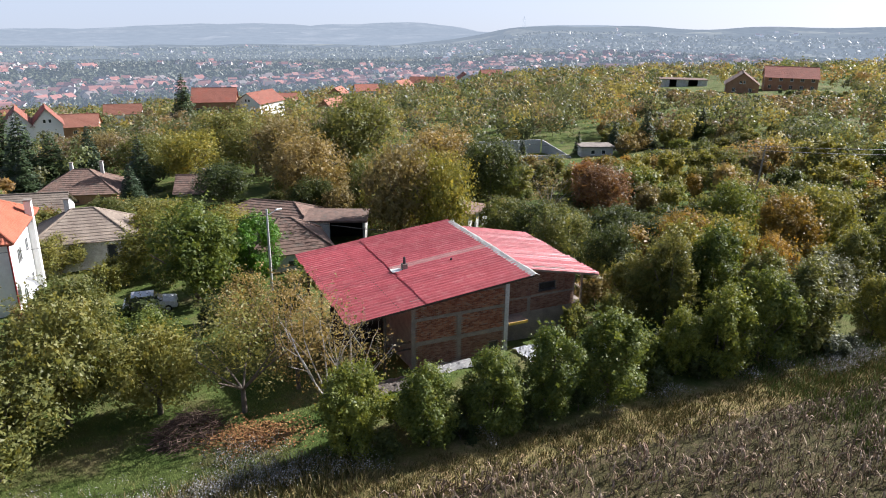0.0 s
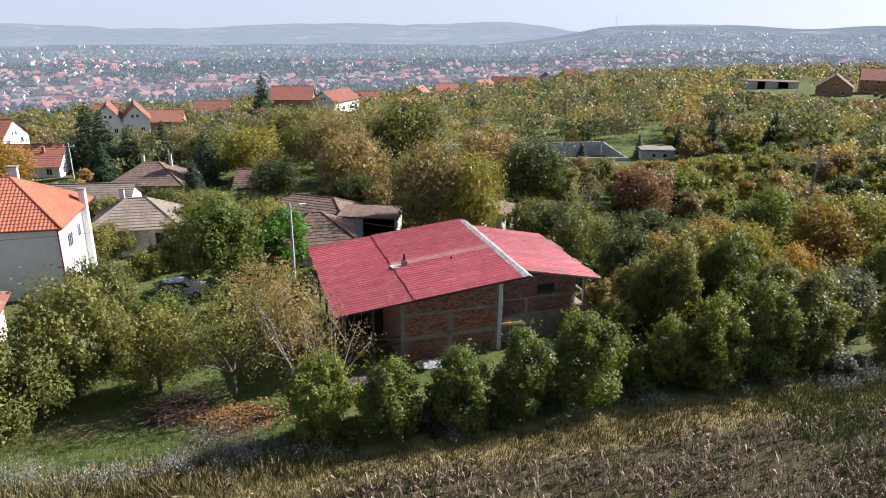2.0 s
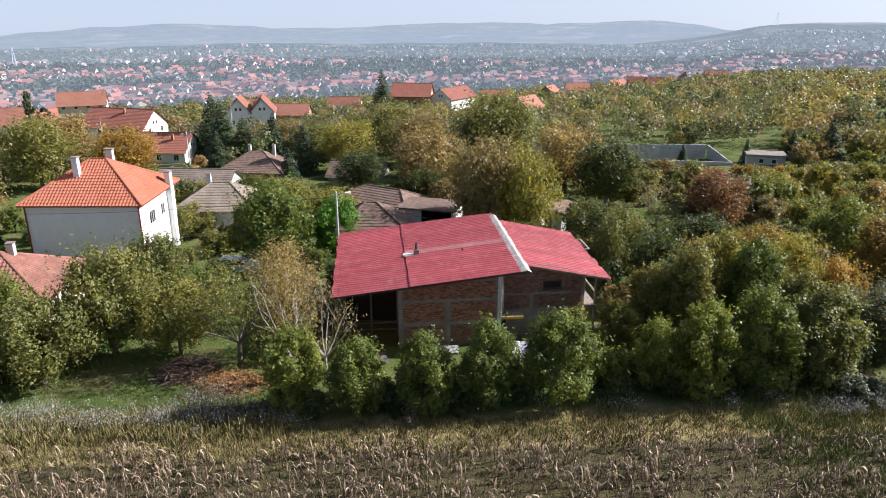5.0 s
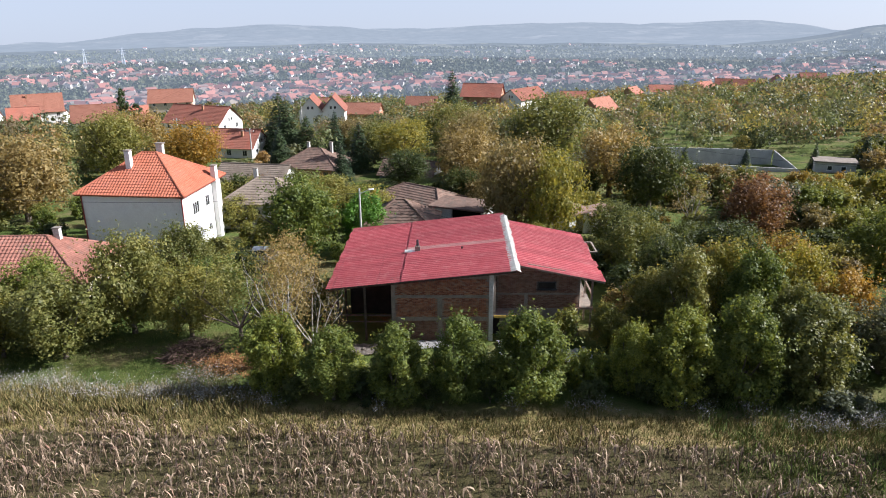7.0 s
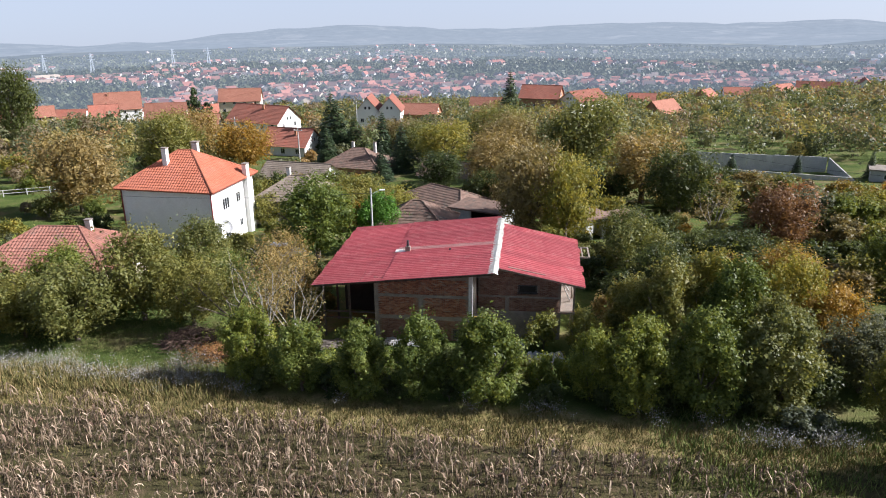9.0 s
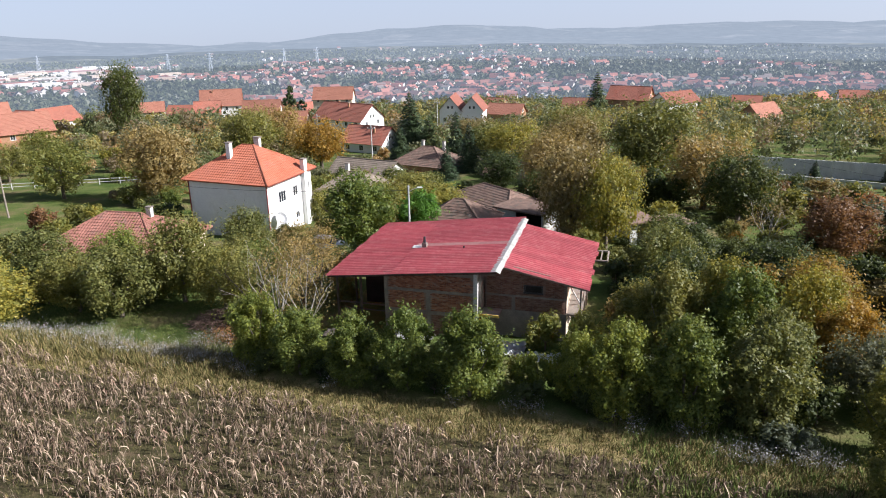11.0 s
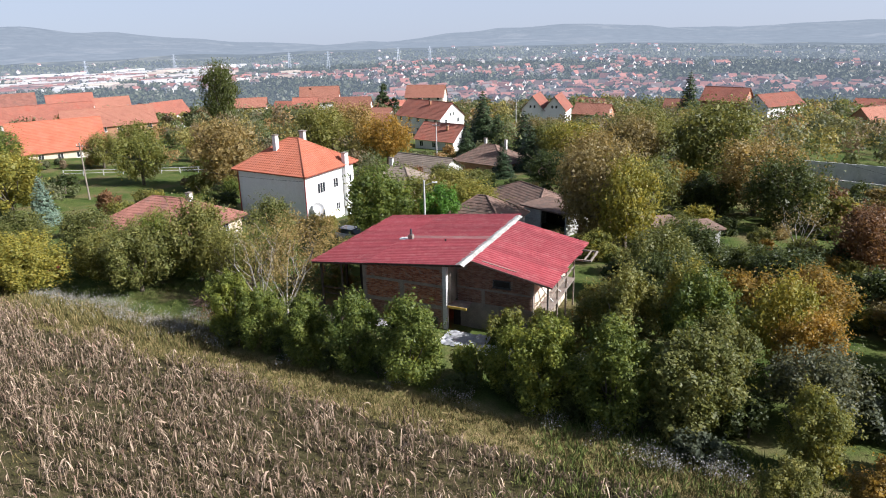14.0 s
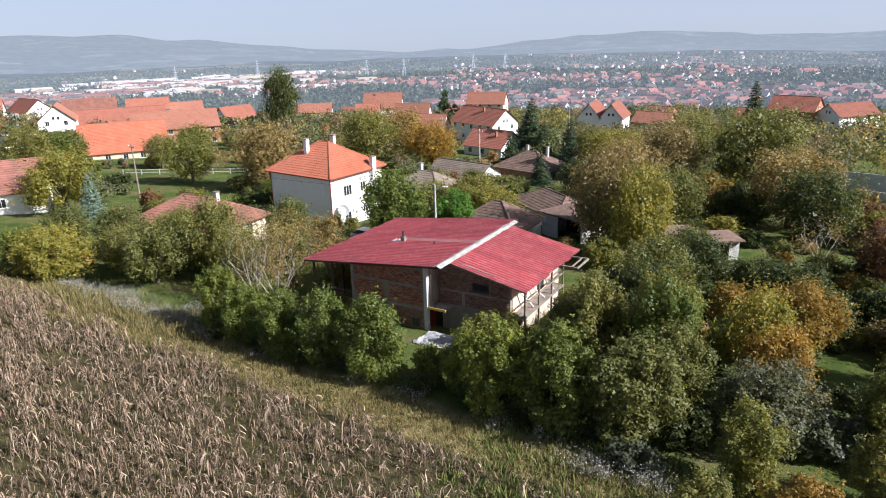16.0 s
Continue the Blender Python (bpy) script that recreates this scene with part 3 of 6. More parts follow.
    window_part(wall2, 1.62, 2.88, 2.38, 2.92, 1.97, bars=0, frame_mat=DARK_METAL, pane_mat=SHADE_BLACK)
    # doorway in the recess: shade as black panels, slab canopy with a yellow edge
    part("wall", boxes((-1.2, -0.5, 3.0, 3.2, 1.05, 4.1)), SHADE_BLACK, h, "inner doorway, its shade painted black")
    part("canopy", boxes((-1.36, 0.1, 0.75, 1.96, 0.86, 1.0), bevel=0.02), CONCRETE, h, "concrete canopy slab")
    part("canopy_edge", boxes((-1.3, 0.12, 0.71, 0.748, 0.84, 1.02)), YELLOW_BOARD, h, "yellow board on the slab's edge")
    part("door", boxes((-1.38, -0.86, 1.9, 1.96, -1.4, 0.84)), SHADE_BLACK, h, "open doorway, its shade painted as a black panel")
    part("wall", boxes((-1.45, -0.5, 3.2, 3.4, -1.4, 1.05)), CONCRETE, h)
    # right side wall, rendered cream, with an opening and timbers leaning on it
    side = part("wall", boxes((4.25, 4.5, 2.25, 11.0, -1.4, 3.25)), CREAM_WALL, h, "cream rendered side wall")
    window_part(side, 3.4, 4.3, -0.2, 0.8, 4.5, face=-1, axis="v", bars=1, frame_mat=DARK_WOOD)
    window_part(side, 6.6, 7.8, 1.2, 2.3, 4.5, face=-1, axis="v", bars=1, frame_mat=DARK_WOOD)
    part("balcony_slab", boxes((4.5, 5.5, 2.3, 9.5, 0.75, 0.9)), CONCRETE, side)
    for v in (2.4, 4.8, 7.2, 9.4):
        part("post", boxes((5.35, 5.47, v, v + 0.12, -1.4, 3.08)), WOOD, side)
    part("rail", boxes((5.36, 5.46, 2.4, 9.5, 1.75, 1.85)), WOOD, side)
    for v, z in ((2.6, 2.9), (4.6, 2.5), (6.4, 2.8)):
        part("leaning_board", prism([(4.55, v, z), (5.25, v + 1.6, 0.9), (5.25, v + 1.75, 0.9), (4.55, v + 0.15, z)], (0.04, 0, 0.03)), PALE_CONCRETE, side)
    # back and left walls, and the open porch under the low eave
    part("wall", boxes((-8.05, 4.5, 10.75, 11.0, -1.4, 3.2)), MORTAR, h)
    part("wall", boxes((-8.05, -7.8, 1.0, 10.75, -1.4, 3.3)), MORTAR, h)
    # boards whose near-black colour includes the shade under the porch roof
    part("wall", boxes((-11.6, -8.05, 6.0, 6.2, -1.5, 3.1)), SHADE_BLACK, h, "boarded back of the porch, porch shade in its black")
    part("porch_rail", boxes((-11.6, -8.1, 0.8, 0.88, 0.9, 1.0), (-11.6, -8.1, 0.8, 0.88, 0.45, 0.52)), DARK_WOOD, h)
    for u, v in ((-11.7, 0.6), (-9.9, 0.6), (-11.7, 4.0), (-11.7, 8.0), (-11.7, 11.6)):
        part("porch_post", boxes((u, u + 0.14, v, v + 0.14, -1.6, roof_z(u) - 0.12)), DARK_WOOD, h)
    for u in (-11.9, -9.0, -6.0, -3.0, -0.1):
        part("rafter", boxes((u, u + 0.1, 0.2, 12.0, roof_z(u) - 0.16, roof_z(u) - 0.04)), DARK_WOOD, h)
    for u in (1.5, 3.2, 4.7, 5.8):
        part("rafter", boxes((u, u + 0.1, 1.4, 11.6, roof_z(u + 0.1) - 0.15, roof_z(u + 0.1) - 0.035)), WOOD, h)
    # boarded verge under the front edge
    part("verge_board", prism([(-12.1, 0.12, roof_z(-12.1) - 0.17), (0, 0.12, roof_z(0) - 0.17), (0, 0.12, roof_z(0) - 0.03), (-12.1, 0.12, roof_z(-12.1) - 0.03)], (0, 0.04, 0)), DARK_WOOD, h)
    part("verge_board", prism([(0, 1.36, roof_z(0) - 0.17), (6.0, 1.36, roof_z(6.0) - 0.17), (6.0, 1.36, roof_z(6.0) - 0.03), (0, 1.36, roof_z(0) - 0.03)], (0, 0.04, 0)), WOOD, h)
    # the sheets
    rng = random.Random(4)
    v, k = 0.0, 0
    while v < 12.25:
        pale = 5.9 < v < 6.6
        lift = rng.uniform(0, 0.012)
        eave = -7.35 + rng.uniform(-0.03, 0.03)
        if pale:
            sheet("roof_sheet", eave, 0.0, v - 0.02, v + 0.52, PALE_SHEET, h, 0.045 + lift, label="narrow faded pink sheet")
        sheet("roof_sheet", eave, 0.0, v + (0.5 if pale else 0), v + 1.02, RED_SHEET, h, 0.03 + lift)
        sheet("roof_sheet", -12.25 + rng.uniform(-0.06, 0.06), -7.2, v + 0.03, v + 1.05, RED_SHEET, h, -0.03 + lift)
        v, k = v + 1.0, k + 1
    v = 1.28
    while v < 11.2:
        lift = rng.uniform(0, 0.012)
        short = rng.uniform(-0.12, 0.1)
        sheet("roof_sheet", 0.0, 6.05 + short, v, v + 1.02, RED_SHEET, h, lift)
        v += 1.0
    part("roof_strip", prism([(0.9, 1.62, roof_z(0.9) + 0.055), (3.4, 1.7, roof_z(3.4) + 0.055), (3.4, 1.78, roof_z(3.4) + 0.055), (0.9, 1.74, roof_z(0.9) + 0.055)], (0, 0, 0.03)), WOOD, h, "thin brownish strip along the roof's edge")
    # crumpled flashing along the ridge
    bm = bmesh.new()
    rows = []
    for i in range(27):
        v = -0.12 + 12.6 * i / 26
        j = lambda a: rng.uniform(-a, a)
        rows.append([bm.verts.new(p) for p in ((-0.34 + j(0.04), v, roof_z(-0.34) + 0.06 + j(0.015)), (-0.17, v, roof_z(-0.17) + 0.09 + j(0.02)), (0.0, v, 4.55 + j(0.02)), (0.15, v, roof_z(0.15) + 0.09 + j(0.02)), (0.3 + j(0.04), v, roof_z(0.3) + 0.05 + j(0.015)))])
    for a, b in zip(rows, rows[1:]):
        for i in range(4):
            bm.faces.new((a[i], a[i + 1], b[i + 1], b[i]))
    bmesh.ops.solidify(bm, geom=bm.faces[:], thickness=0.01)
    part("ridge_flashing", bm, ZINC, h, "crumpled pale metal flashing")
    # chimney with its own flashing
    c = part("chimney", boxes((-6.75, -6.4, 5.55, 5.9, 3.4, 4.16), bevel=0.01), CONCRETE, h, "small grey chimney")
    part("chimney_pot", rod((-6.57, 5.72, 4.14), (-6.57, 5.72, 4.62), 0.11, 0.08, 10), DARK_METAL, c)
    part("chimney_flashing", boxes((-7.5, -6.75, 5.45, 6.0, roof_z(-7.1) + 0.06, roof_z(-7.1) + 0.1)), ZINC, c)
    part("vent_pipe", rod((-3.4, 5.2, 4.0), (-3.4, 5.2, 4.3), 0.06), DARK_METAL, h)
    # bracket frame at the back right corner
    part("timber_frame", boxes((4.5, 6.9, 8.6, 8.72, 2.6, 2.72), (4.5, 6.9, 10.9, 11.02, 2.6, 2.72), (6.78, 6.9, 8.72, 10.9, 2.6, 2.72), (6.3, 6.4, 8.72, 10.9, 2.62, 2.7)), WOOD, h, "bare timber frame of a lean-to")
    return h


brick_house()

# ---- other houses ----


def tiled_slope(name, corners, mat, parent, course=0.36, thick=0.05, wave=0.0):
    """A roof slope with stepped courses: corners eave-left, eave-right, ridge-right, ridge-left."""
    a, b, c, d = (Vector(p) for p in corners)
    run = ((d + c) / 2 - (a + b) / 2).length
    n = max(2, int(run / course))
    up = (b - a).cross(d - a).normalized()
    rows = [(0.0, -0.08)]
    for i in range(n):
        rows += [(i / n, thick), ((i + 1) / n, 0.012)]
    rows.append((1.0, -0.08))
    bm = bmesh.new()
    along, width = (b - a).normalized(), (b - a).length
    m = max(2, int(width / wave) * 2) if wave else 1
    lines = []
    for f, k in rows:
        p, q = a.lerp(d, f), b.lerp(c, f)
        lo, hi = (p - a).dot(along), (q - a).dot(along)
        line = []
        for j in range(m + 1):
            t = min(max(width * j / m, lo), hi)
            ridge_up = 0.045 if wave and j % 2 and k > -0.05 else 0.0
            line.append(bm.verts.new(p + along * (t - lo) + up * (k + ridge_up)))
        lines.append(line)
    for i in range(len(lines)):
        p, q = lines[i], lines[(i + 1) % len(lines)]
        for j in range(m):
            if (p[j].co - p[j + 1].co).length > 1e-4 or (q[j].co - q[j + 1].co).length > 1e-4:
                bm.faces.new((p[j], p[j + 1], q[j + 1], q[j]))
    if wave:
        bmesh.ops.remove_doubles(bm, verts=bm.verts[:], dist=0.0008)
    return part(name, bm, mat, parent)


def ridge_tiles(parent, p, q, mat):
    part("ridge_tiles", rod(Vector(p), Vector(q), 0.11, sides=8), mat, parent)


def chimney(parent, x, y, z0, z1, mat, w=0.45):
    c = part("chimney", boxes((x - w / 2, x + w / 2, y - w / 2, y + w / 2, z0, z1)), mat, parent)
    part("chimney_cap", boxes((x - w / 2 - 0.06, x + w / 2 + 0.06, y - w / 2 - 0.06, y + w / 2 + 0.06, z1, z1 + 0.08)), CONCRETE, c)


def gable_house(x, y, ang, L, W, eave, ridge, wall_mat, roof_mat, label, z=None, windows=True, over=0.5, chim=((0.25, 0.15),), floors=2, course=0.45, group="village houses"):
    """A plain gabled house: ridge along its own x; z is the ground at its foot."""
    z = land(x, y) - 0.1 if z is None else z
    h = thing("house", pose(x, y, z, 0, 0, ang), label, "house", group)
    l, w = L / 2, W / 2
    bm = prism([(-l, -w, -6), (-l, w, -6), (-l, w, eave), (-l, 0, ridge - 0.12), (-l, -w, eave)], (L, 0, 0))
    part("wall", bm, wall_mat, h)
    sl = (ridge - eave) / w
    ez = eave - sl * over + 0.06
    lo = l + over * 0.8
    roof = tiled_slope("roof", ((-lo, -w - over, ez), (lo, -w - over, ez), (lo, 0, ridge), (-lo, 0, ridge)), roof_mat, h, course)
    tiled_slope("roof", ((lo, w + over, ez), (-lo, w + over, ez), (-lo, 0, ridge), (lo, 0, ridge)), roof_mat, h, course)
    ridge_tiles(roof, (-lo, 0, ridge + 0.04), (lo, 0, ridge + 0.04), roof_mat)
    for fx, fy in chim:
        cx, cy = fx * L, fy * W
        top = ridge - sl * abs(cy)
        chimney(h, cx, cy, top - 0.6, top + 1.1, BRICK_WALL if roof_mat is not GREY_TILE else OLD_WALL)
    if windows:
        for f in range(floors):
            z0 = 0.9 + f * 2.8
            if z0 + 1.3 > eave:
                break
            n = max(2, int(L / 3.2))
            for i in range(n):
                u = -l + L * (i + 0.5) / n
                window_part(h, u - 0.55, u + 0.55, z0, z0 + 1.25, -w, 1, "u")
                window_part(h, u - 0.55, u + 0.55, z0, z0 + 1.25, w, -1, "u")
            for i in range(2):
                u = -w + W * (i + 0.5) / 2
                window_part(h, u - 0.5, u + 0.5, z0, z0 + 1.25, l, -1, "v")
                window_part(h, u - 0.5, u + 0.5, z0, z0 + 1.25, -l, 1, "v")
        if ridge - eave > 2:
            for side in (1, -1):
                window_part(h, -0.95, -0.25, eave + 0.25, eave + 1.15, side * l, -side, "v", bars=0)
                window_part(h, 0.25, 0.95, eave + 0.25, eave + 1.15, side * l, -side, "v", bars=0)
    return h


def hip_roof(parent, L, W, eave, ridge, rl, mat, over=0.5, course=0.4, hips=True, wave=0.0):
    l, w = L / 2 + over, W / 2 + over
    r = rl / 2
    R0, R1 = (-r, 0, ridge), (r, 0, ridge)
    roof = tiled_slope("roof", ((-l, -w, eave), (l, -w, eave), R1, R0), mat, parent, course, wave=wave)
    tiled_slope("roof", ((l, w, eave), (-l, w, eave), R0, R1), mat, parent, course, wave=wave)
    tiled_slope("roof", ((l, -w, eave), (l, w, eave), R1, (r, 0.001, ridge)), mat, parent, course, wave=wave)
    tiled_slope("roof", ((-l, w, eave), (-l, -w, eave), R0, (-r, -0.001, ridge)), mat, parent, course, wave=wave)
    if hips:
        ridge_tiles(roof, R0, R1, mat)
        for sx in (-1, 1):
            for sy in (-1, 1):
                ridge_tiles(roof, (sx * l, sy * w, eave + 0.05), (sx * r, 0, ridge), mat)


def white_house():
    """The tall white house under the bright orange hipped roof; its own x runs along the windowless face."""
    ang = math.degrees(math.atan2(3.92, 11.2))
    h = thing("house", pose(-41.35, 55.45, 0, 0, 0, ang), "white two-storey house with a bright orange hipped tile roof", "house")
    L, W = 10.9, 9.6
    l, w = L / 2, W / 2
    part("wall", boxes((-l, l, -w, w, -6.0, 2.15)), WHITE_WALL, h, "white rendered wall")
    part("eave_board", boxes((-l - 0.5, l + 0.5, -w - 0.5, w + 0.5, 1.98, 2.1)), RED_PAINT, h)
    hip_roof(h, L, W, 2.1, 5.6, 1.6, ORANGE_TILE, 0.55, 0.38, wave=0.32)
    for x, y in ((l + 0.02, -w - 0.06), (-l - 0.02, -w - 0.06)):
        part("downpipe", rod((x, y, -5.5), (x, y, 2.0), 0.07), RED_PAINT, h, "dark red downpipe")
    c = part("chimney", boxes((-1.6, -1.05, -2.2, -1.65, 3.6, 6.1)), WHITE_WALL, h)
    part("chimney_cap", boxes((-1.68, -0.97, -2.28, -1.57, 6.1, 6.2)), CONCRETE, c)
    c = part("chimney", boxes((0.6, 1.3, 0.4, 0.9, 4.6, 6.4)), OLD_WALL, h)
    part("chimney_cap", boxes((0.5, 1.4, 0.3, 1.0, 6.4, 6.52)), CONCRETE, c)
    c = part("chimney", boxes((l, l + 0.55, 2.5, 3.2, -5.5, 3.6)), WHITE_WALL, h, "tall white outside chimney")
    part("chimney_cap", boxes((l - 0.06, l + 0.61, 2.44, 3.26, 3.6, 3.7)), CONCRETE, c)
    for y0, y1, z0, z1, bars in ((-2.6, -1.1, -0.6, 0.75, 2), (0.5, 1.5, -0.5, 0.75, 1), (-2.6, -1.4, -4.4, -2.7, 1), (0.8, 1.6, -3.4, -2.5, 1), (3.6, 4.3, -0.4, 0.6, 0)):
        window_part(h, y0, y1, z0, z1, l, -1, "v", bars=bars)
    # dish on the wall
    d = bmesh.new()
    bmesh.ops.create_uvsphere(d, u_segments=16, v_segments=12, radius=1.1)
    bmesh.ops.delete(d, geom=[v for v in d.verts if v.co.z > -0.75], context="VERTS")
    bmesh.ops.solidify(d, geom=d.faces[:], thickness=0.02)
    bmesh.ops.transform(d, matrix=pose(l + 0.75, -3.7, -2.1, 60, 0, 70) @ Matrix.Translation((0, 0, 1.0)), verts=d.verts)
    dish = part("dish", d, GREY_METAL, h, "round grey satellite dish")
    part("dish_arm", rod((l, -3.7, -2.2), (l + 0.7, -3.7, -2.1), 0.03), DARK_METAL, dish)


white_house()


def low_hip_house():
    h = thing("house", pose(-36.6, 37.0, -2.7, 0, 0, 28), "low house with a weathered red hipped tile roof", "house")
    part("wall", boxes((-6.0, 6.0, -4.3, 4.3, -1.5, 2.2)), CREAM_WALL, h)
    hip_roof(h, 12, 8.6, 2.2, 4.9, 3.8, WORN_TILE, 0.6, 0.38, wave=0.32)
    chimney(h, 2.6, 0.5, 3.4, 5.4, OLD_WALL, 0.5)
    for x in (-3.5, 0, 3.5):
        window_part(h, x - 0.6, x + 0.6, 0.8, 2.0, -4.3)
    for y in (-1.6, 1.6):
        window_part(h, y - 0.5, y + 0.5, 0.8, 2.0, 6.0, -1, "v")


low_hip_house()


def outbuilding(x, y, ang, L, W, eave, ridge, rl, z, wall_mat, roof_mat, label, chims=()):
    h = thing("outbuilding", pose(x, y, z, 0, 0, ang), label, "outbuilding")
    part("wall", boxes((-L / 2, L / 2, -W / 2, W / 2, -1, eave)), wall_mat, h)
    hip_roof(h, L, W, eave - 0.05, ridge, rl, roof_mat, 0.4, 0.4)
    window_part(h, -0.4, 0.2, eave - 1.2, eave - 0.8, -W / 2, bars=0, frame_mat=DARK_WOOD)
    window_part(h, L / 2 - 2.4, L / 2 - 1.5, 0.1, 2.1, -W / 2, bars=0, frame_mat=DARK_WOOD, sill=False)
    window_part(h, -0.9, -0.1, 0.1, 1.9, L / 2, -1, "v", bars=0, frame_mat=DARK_WOOD, sill=False)
    for cx, cy in chims:
        chimney(h, cx, cy, eave, ridge + 0.9, OLD_WALL)
    return h


# old barns behind the brick house
outbuilding(-14.9, 63.2, 22, 7.4, 6.6, 2.1, 4.5, 1.0, -3.1, OLD_WALL, OLD_TILE, "old whitewashed barn with a mossy hipped tile roof")
outbuilding(-19.0, 75.8, -13, 11.0, 6.4, 2.9, 4.5, 5.0, -4.9, WHITE_WALL, OLD_TILE, "whitewashed barn with a dark weathered hipped tile roof")
outbuilding(-54.6, 103.6, 12, 11.0, 8.5, 2.6, 5.4, 2.2, -8.9, BRICK_WALL, OLD_TILE, "old brick house with a weathered hipped tile roof", ((-1.5, 0.6), (2.6, 1.2)))
outbuilding(-36.4, 68.2, 20, 9.0, 7.4, 2.6, 5.0, 2.0, -4.4, OLD_WALL, GREY_TILE, "old house with a faded grey hipped roof", ((-1.5, 0.6),))
gable_house(-35.5, 104, 8, 9.0, 6.0, 2.3, 4.2, OLD_WALL, OLD_TILE, "low shed with a weathered red tile roof", z=-8.3, windows=False, chim=((-0.1, 0.1),))
gable_house(-55, 88, 15, 11, 7, 2.2, 4.2, OLD_WALL, GREY_TILE, "low old barn with a sagging grey tile roof", windows=False, chim=())


def flat_shed(x, y, z, ang, L, W, H, label, openings):
    h = thing("shed", pose(x, y, z, 0, 0, ang), label, "shed")
    l, w = L / 2, W / 2
    part("wall", boxes((-l, l, w - 0.2, w, -0.8, H), (-l, -l + 0.2, -w, w - 0.2, -0.8, H), (l - 0.2, l, -w, w - 0.2, -0.8, H)), OLD_WALL, h)
    # black sheet before the back wall paints the unlit inside
    part("back", boxes((-l + 0.2, l - 0.2, w - 0.26, w - 0.2, -0.8, H - 0.1)), SHADE_BLACK, h, "black back panel for the shade inside")
    edge = -l + 0.2
    for a, b in list(openings) + [(l - 0.2, l - 0.2)]:
        if a > edge:
            part("front_panel", boxes((edge, a, -w, -w + 0.18, -0.8, H)), OLD_WALL, h)
        edge = b
    part("roof_slab", boxes((-l - 0.3, l + 0.3, -w - 0.5, w + 0.3, H, H + 0.16)), OLD_TILE, h, "flat grey roof slab")
    return h


flat_shed(-11.2, 71.2, -3.4, 2, 6.0, 4.0, 2.7, "low whitewashed garage with a flat roof and dark opening", [(-0.6, 3.0)])
flat_shed(2.6, 77.0, -3.6, 58, 4.2, 3.0, 2.3, "small whitewashed shed with a flat roof and dark doorways", [(-1.3, -0.4), (0.2, 1.1)])
flat_shed(0.2, 74.5, -3.4, 58, 3.0, 3.0, 2.6, "small grey shed with a flat slab roof", [(-0.6, 0.6)])

# village houses down the slope
gable_house(-116.5, 140.5, 6, 17, 10, 5.4, 9.2, WHITE_WALL, RED_TILE, "white two-storey house with a red gabled roof", z=-13.0, chim=((-0.25, 0.12), (0.08, -0.12), (-0.05, 0.2)))
gable_house(-88, 121, 14, 11, 8.5, 2.8, 6.0, WHITE_WALL, RED_TILE, "low house with a brownish red tile roof", chim=((0.2, -0.2),))
for x, y in ((-105.0, 172.6), (-99.4, 175.8)):
    gable_house(x, y, 120, 11, 6.4, 7.2, 10.9, WHITE_WALL, RED_TILE, "white twin-gabled house with a dark red roof", z=-15.0, chim=())
gable_house(-104.6, 200, 18, 11.4, 8, 3.4, 6.2, BRICK_WALL, MUTED_TILE, "low brick house with an orange tile roof", z=-15.8)
gable_house(-131.4, 132.8, 35, 8.5, 8, 4.6, 8.4, CREAM_WALL, MUTED_TILE, "cream house with an orange gabled roof", z=-14.7, chim=())
gable_house(-168.4, 149.2, 46, 12, 9, 6.2, 10.5, WHITE_WALL, MUTED_TILE, "white house with an orange gabled roof", z=-17.9, chim=((0.2, 0.1),))
gable_house(-218, 166, 54, 15.5, 12, 5.6, 11, WHITE_WALL, MUTED_TILE, "tall white house with a broad orange gabled roof", z=-19.4, chim=((0.1, 0.1), (-0.2, -0.1)))
gable_house(-206, 152, 54, 9, 8, 4.5, 8, BRICK_WALL, RED_TILE, "small brick house with a red tile roof", z=-18.6, chim=((0.1, 0.1),))
gable_house(-183, 194, 40, 15, 10, 5, 9, CREAM_WALL, MUTED_TILE, "cream house with an orange tile roof", z=-17.0)
gable_house(-41, 259, 70, 12, 9, 4.0, 8.0, BRICK_WALL, MUTED_TILE, "brick house with an orange gabled roof")
gable_house(-73, 226, 12, 13, 10, 4.2, 7.8, BRICK_WALL, RED_TILE, "brick house with a red tile roof", z=-12.4)
gable_house(-60, 231, 70, 14, 9, 4.0, 7.0, WHITE_WALL, RED_TILE, "white house with a red tile roof", z=-13.0)
gable_house(-128.3, 46.8, 79, 17.5, 15.5, 2.7, 7.9, CREAM_WALL, ORANGE_TILE, "cream house with a large bright orange gabled roof", z=-7.6, chim=())
gable_house(-152.5, 64.5, 79, 21, 12, 5.2, 8.9, BRICK_WALL, MUTED_TILE, "brick house with an orange tile roof and open balconies", z=-9.8)
gable_house(-73, 15, 80, 21, 11, 3.0, 6.4, WHITE_WALL, WORN_TILE, "white house with a brownish red tile roof", chim=())
gable_house(-158, 26, 10, 14, 12, 3.2, 5.8, WHITE_WALL, DARK_ROOF, "white house with a dark metal roof", z=-10.0, chim=())
gable_house(-192, 58, 79, 26, 10, 5, 9, WHITE_WALL, RED_TILE, "long white house with a red tile roof", z=-11.8)
gable_house(-180, 40, 169, 12, 9, 5, 9, WHITE_WALL, MUTED_TILE, "white house with dormers and an orange gabled roof", z=-8.0)
gable_house(-251, 59, 79, 18, 10, 5, 9, CREAM_WALL, WORN_TILE, "cream house with a worn red tile roof", z=-13.2)
gable_house(-249, 79, 79, 15, 10, 5, 9, WHITE_WALL, RED_TILE, "white house with a red tile roof", z=-14.6)
